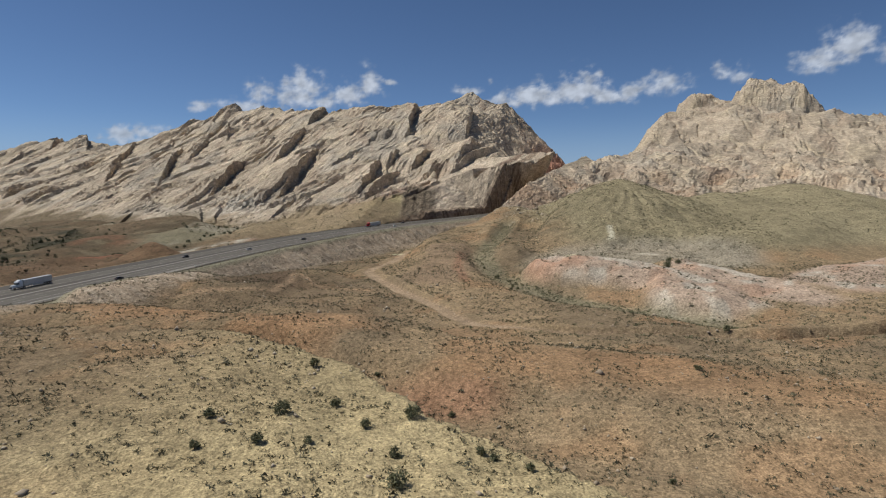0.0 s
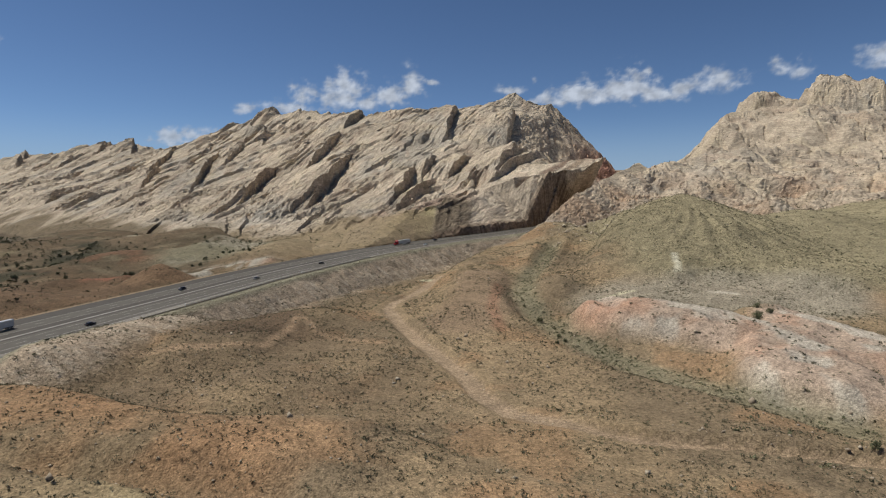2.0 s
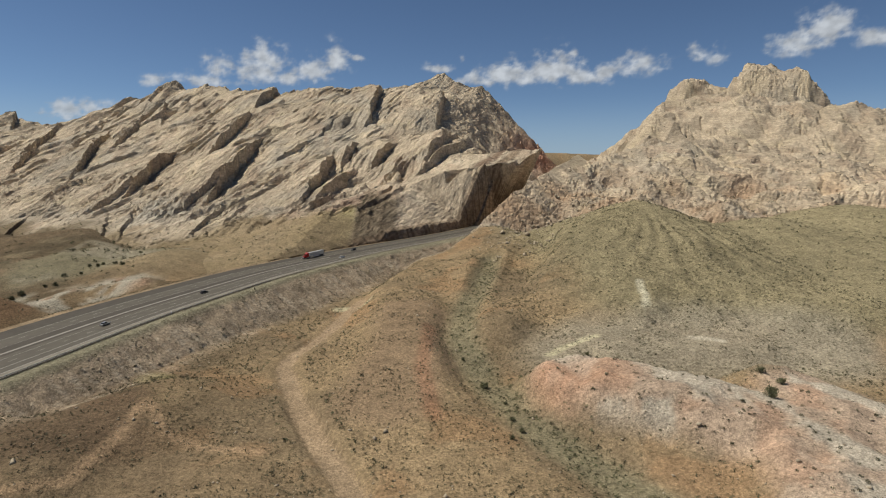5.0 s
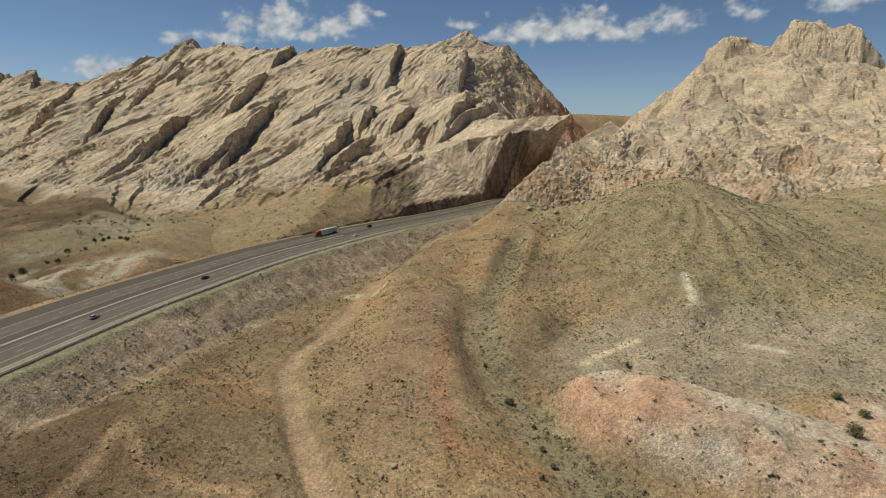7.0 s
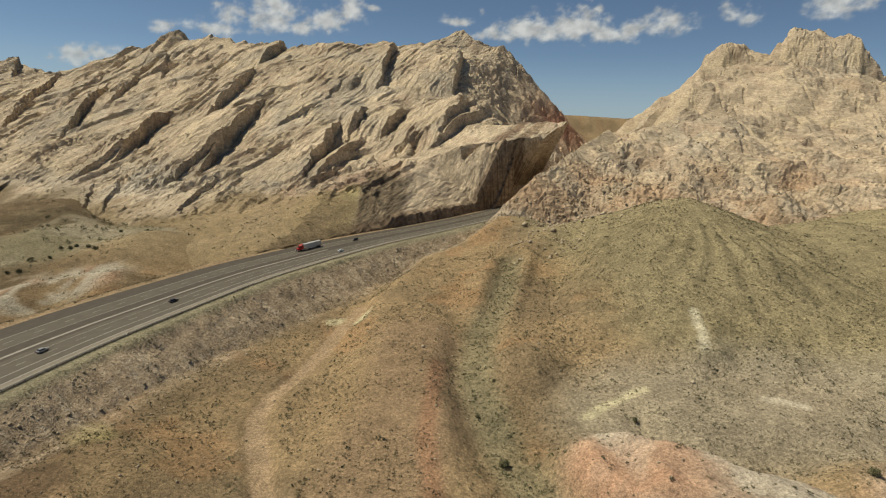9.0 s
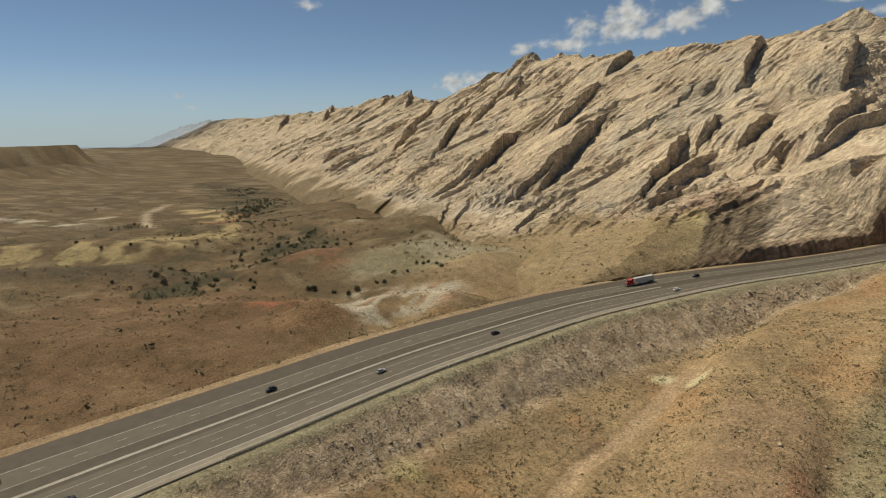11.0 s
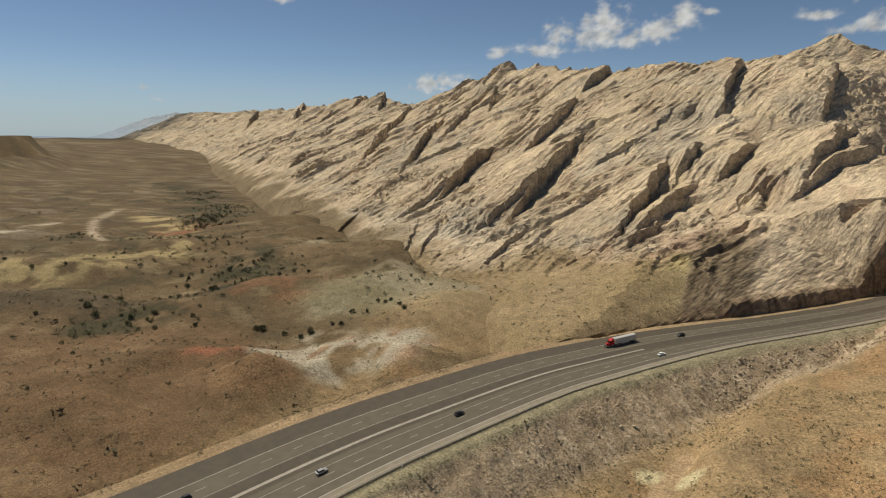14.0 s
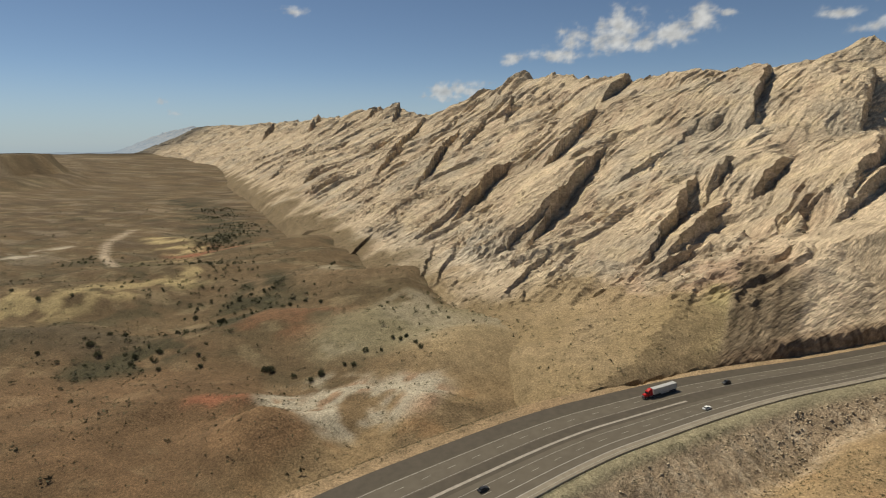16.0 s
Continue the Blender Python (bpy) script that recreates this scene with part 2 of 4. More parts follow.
    # the cone of dark debris, and the brown ribs beside it
    z = hill(z, x, y, 291, 98, 51, 0.355, 7)
    z = hill(z, x, y, 385, 90, 38, 0.33, 20)
    z = hill(z, x, y, 470, 110, 46, 0.3, 25)
    z = toward(z, x, y, [(224, 118, 18), (204, 78, 7), (188, 40, 2), (168, -20, 0)], 5, 20)
    z = toward(z, x, y, [(160, 135, 6), (185, 150, 14), (205, 185, 24)], 10, 30)
    z = toward(z, x, y, GULLY, 2, 11)
    lobes = 1 - smooth(18, 34, along(x, y, [(182, -93, 0), (212, -118, 0), (235, -146, 0), (224, -190, 0)])[0])
    lobes = np.maximum(lobes, 1 - smooth(12, 28, along(x, y, [(252, -110, 0), (268, -190, 0)])[0]))
    z = z + lobes * (2.2 * (0.35 - np.abs(grain(x / 17, y / 17, 45))) * 2 - 0.9 * np.abs(grain(x / 6, y / 6, 46)))
    rough = 0.9 * fbm(x / 22, y / 22, 4, 31) + 0.25 * fbm(x / 4, y / 4, 2, 35)
    rills = -np.abs(grain(x / 9 + 2 * fbm(x / 40, y / 40, 2, 40), y / 9, 41)) * 1.6 * smooth(-10, 6, z)
    z = z + rough + rills
    # washes with flat floors
    d, value, _ = along(x + 4 * grain(x / 30, y / 30, 50), y + 4 * grain(x / 30, y / 30, 51), WASH)
    floor = value + 0.1 * fbm(x / 6, y / 6, 2, 52)
    z = np.where(d < 14, floor + (z - floor) * smooth(3.2, 5.2, d), z)
    # the road bed with its fill bank
    gap, high = road_gap(x, y)
    bed = road_z(x, y) - 0.35
    w = np.where(high, 1 - smooth(8, 34, gap), 0)
    z = z + (bed - 0.5 - z) * w * (z < bed + 40)
    ragged = gap + 1.5 * fbm(x / 8, y / 8, 3, 60)
    bank = bed - np.maximum(ragged - 7, 0) * 0.62 + (0.6 * fbm(x / 3.5, y / 3.5, 2, 61) + 1.1 * fbm((0.5 * x + 0.866 * y) / 4.5, gap / 30, 2, 62)) * smooth(8, 14, gap)
    z = np.where(high, z, np.maximum(z, np.where(gap < 60, bank, -99)))
    z = np.where(gap < 6, bed + (z - bed) * smooth(3, 6, gap), z)
    return z


# ---- the tilted rock ridge: s runs along it to the north, d into it ----
SX, SY = 0.774, -0.633
FORM_S = np.array([-4200, -2190, -1600, -960, -650, -440, -375, -300, -200, -90, 0, 120])
FORM_D = np.array([60, 115, 230, 400, 520, 690, 840, 900, 1150])
FORM = np.array([
    [-60, -20, 45, 110, 160, 230, 246, 250, 200], [-60, -18, 48, 112, 165, 236, 262, 250, 200], [-60, -12, 48, 108, 156, 206, 206, 200, 150], [-60, -4, 52, 116, 172, 264, 252, 240, 150],
    [-60, -6, 46, 112, 162, 242, 225, 215, 140], [-60, -6, 40, 108, 156, 226, 240, 226, 200], [-60, -6, 36, 100, 146, 216, 262, 226, 220], [-60, -6, 32, 92, 132, 198, 222, 246, 200],
    [-55, -4, 24, 64, 104, 138, 146, 150, 152], [-40, 2, 30, 74, 108, 100, 95, 92, 90], [-30, 6, 34, 80, 112, 95, 88, 85, 80], [-30, 8, 34, 76, 100, 85, 78, 75, 70]], float)


def to_sd(x, y):
    return SX * x + SY * y, -SY * x + SX * y


def to_xy(s, d):
    return SX * s - SY * d, SY * s + SX * d


def bend(s):
    """The far end of the ridge curves out of line."""
    return -700 * (np.maximum(-1700 - s, 0) / 2900) ** 3


def form_z(s, d):
    i = np.clip(np.searchsorted(FORM_S, s) - 1, 0, len(FORM_S) - 2)
    j = np.clip(np.searchsorted(FORM_D, d) - 1, 0, len(FORM_D) - 2)
    u = np.clip((s - FORM_S[i]) / (FORM_S[i + 1] - FORM_S[i]), 0, 1)
    v = np.clip((d - FORM_D[j]) / (FORM_D[j + 1] - FORM_D[j]), -0.5, 1.3)
    u = u * u * (3 - 2 * u)
    return (FORM[i, j] * (1 - u) + FORM[i + 1, j] * u) * (1 - v) + (FORM[i, j + 1] * (1 - u) + FORM[i + 1, j + 1] * u) * v


# rock slabs: upper tip (s, d), lower end (s, d), height of the broken edge, length of the slab behind it
SLABS_HIGH = [(-575, 532, -482, 386, 22, 85), (-545, 365, -462, 248, 24, 75), (-424, 424, -318, 264, 25, 95), (-676, 695, -618, 585, 24, 120),
              (-425, 712, -328, 558, 24, 150), (-268, 410, -190, 283, 27, 60), (-270, 462, -246, 412, 15, 42), (-230, 496, -212, 428, 20, 50),
              (-202, 615, -130, 424, 28, 80), (-290, 720, -236, 612, 26, 80), (-218, 392, -176, 292, 16, 40), (-148, 540, -122, 412, 15, 50),
              (-400, 628, -356, 484, 9, 90), (-240, 490, -224, 437, 12, 40)]
SLABS_LOW = [(-1300, 560, -940, 299, 18, 70), (-923, 470, -700, 295, 20, 80), (-1050, 388, -895, 287, 15, 55), (-410, 190, -285, 110, 7, 95),
             (-545, 165, -480, 98, 6, 90), (-391, 215, -315, 151, 6, 40), (-2210, 820, -1800, 640, 36, 190), (-2420, 850, -2000, 600, 34, 200),
             (-959, 620, -820, 518, 16, 80), (-335, 300, -312, 218, 12, 45), (-112, 250, -70, 175, 5, 22), (-96, 275, -52, 190, 4, 14),
             (-176, 320, -154, 253, 10, 30), (-347, 455, -336, 378, 8, 45), (-144, 430, -150, 372, 8, 35), (-470, 270, -450, 190, 9, 40),
             (-880, 523, -782, 405, 14, 60), (-267, 240, -230, 175, 7, 30), (-700, 130, -760, 84, 5, 40), (-3600, 700, -3200, 480, 40, 150), (-2980, 720, -2700, 560, 34, 130)]


def slab_z(s, d, slabs):
    """Wedges of rock that rise to a broken edge facing north-east."""
    out = np.zeros(np.shape(s))
    bend = 5 * fbm(s / 26, d / 26, 3, 70)
    for s1, d1, s2, d2, high, back in slabs:
        long = np.hypot(s2 - s1, d2 - d1)
        es, ed = (s2 - s1) / long, (d2 - d1) / long
        a = ((s - s1) * es + (d - d1) * ed) / long
        b = (s - s1) * ed - (d - d1) * es + bend
        ends = (0.35 + 0.65 * smooth(0.0, 0.4, a)) * smooth(-0.12, 0.06, a) * (1 - smooth(0.75, 1.3, a))
        wedge = np.where(b > 0, np.clip(1 - b / back, 0, 1) ** 1.3, 0) - (0.3 if high > 8 else 0.0) * np.where(b <= 0, np.exp(np.minimum(b, 0) / 12), 0)
        wedge = 0.78 * wedge * ends * high
        out = np.where(np.abs(wedge) > np.abs(out), wedge, out)
    return out


def saw(v):
    f = v - np.floor(v)
    return np.where(f < 0.9, f / 0.9, (1 - f) / 0.1)


# foot of the ridge on the canyon side, with its height
PROW = [(190, 280, 8), (218, 340, 12), (252, 392, 16), (290, 450, 20), (250, 500, 22)]
CANYON = [(300, 430, 20), (292, 470, 24), (300, 540, 34), (350, 640, 50), (420, 730, 62), (470, 800, 68), (500, 900, 70), (522, 1000, 70), (530, 1250, 70)]


def ridge_z(s, d):
    x, y = to_xy(s, d)
    p, q = 0.98 * s + 0.19 * d, 0.98 * d - 0.19 * s
    z = form_z(s, d) + 8 * fbm(s / 150, d / 150, 3, 80) * smooth(120, 250, d)
    rocky = smooth(150, 205, d + 55 * fbm(s / 75, d / 75, 3, 81))
    z = z + smooth(-800, -1100, s) * smooth(450, 650, d) * (26 * fbm(s / 130, d / 200, 4, 96) + 16 * (saw(s / 170 + 0.5 * fbm(s / 300, d / 300, 2, 97)) - 0.5))
    warp = 1.0 * fbm(p / 90, q / 150, 3, 82)
    amount = np.clip(0.5 + 1.7 * fbm(p / 90, q / 150, 3, 83), 0.05, 1.5) * rocky
    z = z + amount * (6 + 7 * smooth(-600, -900, s)) * (saw(p / 66 + 1.2 * warp) - 0.5)
    fine = np.clip(0.5 + 1.8 * fbm(p / 50, q / 80, 3, 93), 0.05, 1.4) * rocky
    z = z + fine * ((3.2 + 2.2 * smooth(-600, -900, s)) * (saw(p / 23 + 2.0 * warp + 0.5 * fbm(p / 20, q / 60, 2, 84)) - 0.5) + 1.9 * (saw(p / 8 + 3.0 * warp + 0.6 * fbm(p / 8, q / 30, 2, 85)) - 0.5))
    z = z + slab_z(s, d, SLABS_HIGH) + slab_z(s, d, SLABS_LOW)
    z = z + rocky * (1.5 * fbm(p / 18, q / 40, 4, 86) - 2.6 * np.maximum(0, 0.12 - np.abs(fbm(p / 26, q / 70, 3, 87))) * 8 * smooth(-0.1, 0.2, fbm(s / 70, d / 70, 2, 94)))
    # joints and loose blocks
    broken = np.clip(0.2 + 1.6 * fbm(s / 60, d / 60, 2, 116), 0, 1) + 0.9 * np.exp(-((d - 225) / 60) ** 2) + smooth(-340, -260, s) * smooth(560, 660, d)
    z = z + rocky * broken * (1.3 * (0.3 - np.abs(fbm(p / 9, q / 16, 3, 117))) + 0.8 * fbm(s / 4.5, d / 5.5, 2, 118))
    # broken ledges low on the face and behind the crest
    ledge = np.clip(1.6 * fbm(s / 90, d / 60, 2, 88) + 0.7 - np.abs(d - 215) / 110, 0, 1) + smooth(-330, -240, s) * smooth(520, 640, d) * 0.8
    z = z + ledge * 3.4 * (saw(z / 7.5 + 1.4 * fbm(s / 22, d / 22, 3, 89)) - 0.5)
    # the crest breaks off behind; teeth along it
    edge = np.interp(s, [-4200, -2200, -930, -646, -432, -330, -200, 0], [760, 800, 690, 672, 712, 1010, 1100, 1200]) + 14 * fbm(s / 35, s * 0, 3, 90)
    z = z - np.maximum(d - edge, 0) * 0.9
    # the drilled cut above the shoulder, which grows into the canyon wall farther in
    gap, high = road_gap(x, y)
    edge = gap + 1.2 * fbm(x / 12, y / 12, 2, 95) + smooth(300, 360, d) * (5 * fbm(x / 24, y / 24, 3, 91) + 2 * fbm(x / 7, y / 7, 2, 92))
    steep = 0.68
    cut = road_z(x, y) - 2 + np.interp(edge, [5.5, 6.5, 9], [-25, -1, 9]) + np.maximum(edge - 9, 0) * steep + (4.5 * fbm(x / 30, y / 30, 4, 98) + 0.5 * (saw(p / 13 + q / 31 + 4 * warp) - 0.5) + 1.5 * fbm(p / 7, q / 26, 3, 112)) * smooth(9, 18, edge)
    apron = road_z(x, y) - 1.5 + np.maximum(gap - 6, 0) * np.interp(s, [-220, -120, -70, -20], [0.28, 0.4, 0.7, 1.7]) + 1.2 * fbm(x / 16, y / 16, 3, 99)
    z = np.where(high & (d < 330), np.minimum(z, apron + 80 * smooth(50, 110, gap) + 60 * smooth(230, 300, d)), z)
    z = np.where(high & (d < 520), np.minimum(z, cut + 1.1 * np.maximum(d - 345, 0)), z)
    # the overhung prow where the road enters the canyon, and the broken slope behind it
    off, foot, side = along(x, y, PROW)
    off = off * side + 2.5 * fbm(x / 16, y / 16, 3, 91) + 0.8 * fbm(x / 5, y / 5, 2, 92)
    wall = foot + np.maximum(off, 0) * 6.5
    z = np.where((y > 338) & (y < 470), np.minimum(z, wall), z)
    off, foot, side = along(x, y, CANYON)
    off = off * side + 9 * fbm(x / 40, y / 40, 3, 113)
    slope = foot + off * 1.05 + 5 * (saw(off / 17 + fbm(x / 30, y / 30, 3, 114)) - 0.5)
    z = np.where(y >= 440, np.minimum(z, slope), z)
    return np.where(~high & (d < 640) & (s > -140), -60, z)


def mountain_z(x, y):
    """The pale rock mountain north of the canyon."""
    rx, ry = x - 300, y - 260
    u, v = 0.685 * rx + 0.729 * ry, 0.729 * rx - 0.685 * ry
    z = np.interp(u, [-140, -60, 0, 85, 155, 300, 350, 400, 440, 537, 560, 740, 790, 850, 960, 1300], [-25, 18, 48, 70, 92, 106, 122, 160, 182, 197, 188, 204, 274, 280, 246, 160])
    left = np.interp(u, [0, 150, 400, 540, 800, 1000], [-40, -32, -36, -45, -70, -80]) + 18 * fbm(u / 60, v * 0, 3, 100)
    z = z - np.maximum(left - v, 0) * 0.75 - np.maximum(v - 40, 0) * np.interp(u, [0, 300, 800, 1000], [0.10, 0.16, 0.12, 0.1])
    z = z - 60 * smooth(110, 230, v - 25 * fbm(u / 60, v / 60, 3, 101)) * smooth(450, 700, u)
    crest = np.interp(v + 22 * fbm(x / 45, y / 45, 3, 124), [-190, -140, -134, -100, -65, -22, -8, 6, 17, 70, 118, 135, 165, 230], [0, 0, 16, 10, -26, -42, -36, 4, 14, 2, -2, -22, -40, -30])
    z = z + crest * smooth(600, 760, u + 14 * fbm(x / 40, y / 40, 2, 115))
    rock = smooth(-70, 20, u)
    lump = 1 - np.abs(fbm(x / 110, y / 110, 3, 102))
    z = z + rock * (18 * (lump - 0.8) + 5 * fbm(x / 38, y / 38, 4, 103) + 15 * fbm(x / 95, y / 95, 3, 110) - 5 * np.abs(fbm(x / 42, y / 60, 3, 111)) - 9 * np.maximum(0, 0.1 - np.abs(fbm(x / 40, y / 70, 3, 104))) * 4)
    step = z / 12 + 1.2 * fbm(x / 55, y / 55, 3, 105)
    z = z + rock * 4.2 * (saw(step) - 0.5) * np.clip(0.25 + 1.8 * fbm(x / 70, y / 70, 2, 106), 0, 1)
    blocky = rock * (1 - smooth(45, 90, z + 30 * fbm(x / 60, y / 60, 2, 107)))
    z = z + blocky * (2.6 * (saw(z / 4.5 + 1.2 * fbm(x / 14, y / 14, 3, 108)) - 0.5) + 2.0 * fbm(x / 9, y / 9, 3, 109))
    joints = np.clip(0.45 + 1.5 * fbm(x / 80, y / 80, 2, 121), 0.1, 1.2) * rock
    z = z + joints * (3.4 * (0.28 - np.abs(fbm(x / 26, y / 19, 4, 122))) + 2.4 * (saw(z / 9 + 1.6 * fbm(x / 30, y / 30, 3, 123)) - 0.5))
    z = spur(z, x, y, [(190, 205, 12), (212, 230, 33), (240, 254, 54), (281, 313, 72), (345, 400, 95)], 0.62, 4)
    flank = 1 - smooth(25, 70, along(x, y, [(205, 222, 0), (240, 254, 0), (300, 250, 0)])[0])
    z = z + flank * (2.4 * (saw(z / 5 + 1.3 * fbm(x / 13, y / 13, 3, 119)) - 0.5) + 2.2 * fbm(x / 8, y / 8, 3, 120))
    gap, high = road_gap(x, y)
    return np.where(gap < 60, np.minimum(z, road_z(x, y) - 3 + np.maximum(gap - 7, 0) * 2.4), z)


# ---------- meshes ----------
def sheet(name, X, Y, Z, mat, color=None, smooth_faces=True):
    """One mesh from rows and columns of places."""
    rows, cols = X.shape
    mesh = bpy.data.meshes.new(name)
    co = np.stack([X, Y, Z], -1).reshape(-1, 3).astype(np.float32)
    at = np.arange(rows * cols).reshape(rows, cols)
    quads = np.stack([at[:-1, :-1], at[:-1, 1:], at[1:, 1:], at[1:, :-1]], -1).reshape(-1, 4)
    mesh.vertices.add(len(co))
    mesh.vertices.foreach_set("co", co.ravel())
    mesh.loops.add(quads.size)
    mesh.loops.foreach_set("vertex_index", quads.ravel().astype(np.int32))
    mesh.polygons.add(len(quads))
    mesh.polygons.foreach_set("loop_start", np.arange(0, quads.size, 4, dtype=np.int32))
    mesh.polygons.foreach_set("use_smooth", np.full(len(quads), smooth_faces))
    mesh.update(calc_edges=True)
    if color is not None:
        layer = mesh.attributes.new("soil", "FLOAT_COLOR", "POINT")
        rgba = np.ones((rows * cols, 4), np.float32)
        rgba[:, :3] = color.reshape(-1, 3)
        layer.data.foreach_set("color", rgba.ravel())
    mesh.materials.append(mat)
    return new(name, mesh)


def steps(parts):
    """Grid lines from (start, end, spacing) stretches."""
    return np.unique(np.concatenate([np.linspace(a, b, max(2, int(round((b - a) / c)) + 1)) for a, b, c in parts]).round(3))


def tint(base, rgb, w):
    return base + (np.array(rgb) - base) * np.clip(w, 0, 1)[..., None]


def near_line(x, y, line, core, fall):
    return 1 - smooth(core, core + fall, along(x, y, line)[0])


TAN, BROWN, RED, ORANGE = (0.265, 0.19, 0.107), (0.20, 0.146, 0.086), (0.27, 0.12, 0.07), (0.32, 0.185, 0.092)
PINK, WHITE, GREEN, YELLOW, GREY = (0.37, 0.275, 0.195), (0.43, 0.38, 0.295), (0.20, 0.18, 0.11), (0.40, 0.315, 0.165), (0.29, 0.25, 0.18)


def soil(x, y, z):
    c = np.zeros(x.shape + (3,)) + np.array(TAN)
    n1, n2, n3 = fbm(x / 70, y / 70, 4, 200), fbm(x / 35, y / 35, 4, 201), fbm(x / 120, y / 50, 4, 202)
    c = tint(c, BROWN, smooth(-0.1, 0.35, n1))
    c = tint(c, ORANGE, smooth(0.12, 0.4, n2) * 0.4)
    left = smooth(-70, -130, x)
    c = tint(c, (0.135, 0.096, 0.055), left * 0.88)
    c = tint(c, (0.10, 0.078, 0.045), left * smooth(0.0, 0.35, n3) * 0.6)
    c = tint(c, (0.27, 0.215, 0.13), left * smooth(0.16, 0.34, fbm(x / 42, y / 26, 4, 205)) * 0.4)
    c = tint(c, (0.075, 0.068, 0.04), left * smooth(0.12, 0.4, fbm(x / 60 + 9, y / 34, 4, 206)) * 0.6)
    c = tint(c, YELLOW, near_line(x, y, [(-640, 90, 0), (-502, 150, 0), (-468, 171, 0), (-443, 223, 0), (-424, 275, 0)], 14, 30) * smooth(-0.15, 0.15, n2) * 0.8)
    c = tint(c, YELLOW, near_line(x, y, [(-560, 400, 0), (-600, 350, 0)], 10, 40) * smooth(-0.2, 0.2, n2) * 0.7)
    c = tint(c, RED, near_line(x, y, [(-600, 440, 0), (-560, 500, 0)], 15, 50) * smooth(-0.2, 0.2, n1))
    c = tint(c, (0.185, 0.108, 0.06), left * smooth(150, 90, y) * smooth(-420, -280, x) * 0.5)
    c = tint(c, (0.20, 0.11, 0.062), near_line(x, y, [(-275, 150, 0), (-235, 200, 0), (-190, 205, 0)], 16, 26) * smooth(-0.3, 0.1, n2) * 0.8)
    c = tint(c, (0.19, 0.135, 0.08), near_line(x, y, [(-345, 282, 0), (-260, 305, 0), (-192, 320, 0)], 14, 30) * 0.8)
    c = tint(c, (0.33, 0.28, 0.20), near_line(x, y, [(-160, 168, 0), (-146, 176, 0)], 5, 14) * smooth(-0.2, 0.1, n2))
    c = tint(c, (0.34, 0.29, 0.20), near_line(x, y, [(-280, 330, 0), (-245, 330, 0)], 5, 14) * smooth(-0.2, 0.1, n2) * 0.7)
    c = tint(c, RED, near_line(x, y, [(-174, 74, 0), (-164, 80, 0)], 5, 12) * smooth(-0.4, 0.0, n2))
    c = tint(c, (0.10, 0.078, 0.05), near_line(x, y, [(-480, 60, 0), (-386, 112, 0), (-330, 118, 0)], 12, 30) * 0.7)
    c = tint(c, WHITE, near_line(x, y, [(-104, 84, 0), (-94, 92, 0), (-88, 116, 0), (-62, 114, 0)], 10, 14) * smooth(-0.25, 0.1, n2) * 0.8)
    c = tint(c, (0.23, 0.145, 0.08), near_line(x, y, [(-122, 54, 0), (-112, 58, 0)], 14, 10) * 0.9)
    c = tint(c, (0.29, 0.17, 0.10), near_line(x, y, [(-52, 108, 0), (-62, 110, 0)], 3, 9) * 0.7)
    c = tint(c, (0.27, 0.24, 0.15), near_line(x, y, [(-150, 200, 0), (-110, 215, 0), (-70, 225, 0)], 20, 40) * 0.7)
    pale = near_line(x, y, [(-135, 105, 0), (-122, 122, 0), (-88, 96, 0), (-70, 128, 0)], 14, 16) * smooth(-0.3, 0.05, n2)
    c = tint(c, (0.40, 0.355, 0.27), pale * 0.95)
    c = tint(c, (0.27, 0.16, 0.095), pale * smooth(0.1, 0.3, fbm(x / 18, y / 18, 3, 207)) * 0.8)
    c = tint(c, (0.33, 0.285, 0.20), near_line(x, y, [(-140, 250, 0), (-118, 225, 0), (-84, 205, 0), (-52, 221, 0)], 12, 26) * smooth(-0.25, 0.1, n2) * 0.7)
    c = tint(c, (0.30, 0.225, 0.13), near_line(x, y, [(-60, 190, 0), (-10, 190, 0), (40, 175, 0)], 22, 24) * 0.75)
    belt = near_line(x, y, [(-300, 95, 0), (-275, 142, 0), (-297, 240, 0), (-330, 290, 0)], 12, 30)
    belt = np.maximum(belt, near_line(x, y, [(-650, 520, 0), (-860, 720, 0), (-1250, 950, 0)], 22, 60))
    belt = np.maximum(belt, near_line(x, y, [(-800, 300, 0), (-600, 330, 0), (-480, 330, 0)], 12, 40) * 0.7)
    c = tint(c, (0.062, 0.058, 0.034), belt * smooth(-0.3, 0.15, n2) * 0.9)
    far_band = smooth(-500, -800, x) * smooth(0.05, 0.25, fbm(x / 150, y / 80, 4, 208))
    c = tint(c, (0.085, 0.062, 0.04), far_band * 0.5)
    c = tint(c, (0.24, 0.19, 0.13), smooth(-500, -800, x) * smooth(0.2, 0.34, fbm(x / 170 + 5, y / 36, 4, 209)) * 0.6)
    c = c * (0.80 + 0.20 * smooth(-10, 110, x))[..., None]
    # under the first part of the flight
    c = tint(c, ORANGE, near_line(x, y, [(-15, -228, 0), (29, -248, 0), (73, -249, 0), (110, -280, 0)], 6, 22) * smooth(-0.35, 0.1, n2) * 0.6)
    c = tint(c, RED, near_line(x, y, [(88, -297, 0), (106, -300, 0)], 2, 12) * 0.45)
    c = tint(c, ORANGE, near_line(x, y, [(139, -281, 0), (190, -312, 0)], 6, 18) * 0.55)
    c = tint(c, (0.165, 0.118, 0.07), near_line(x, y, [(-1, -177, 0), (-2, -153, 0), (19, -145, 0), (44, -192, 0)], 26, 40) * smooth(-0.5, 0.0, n1) * 0.7)
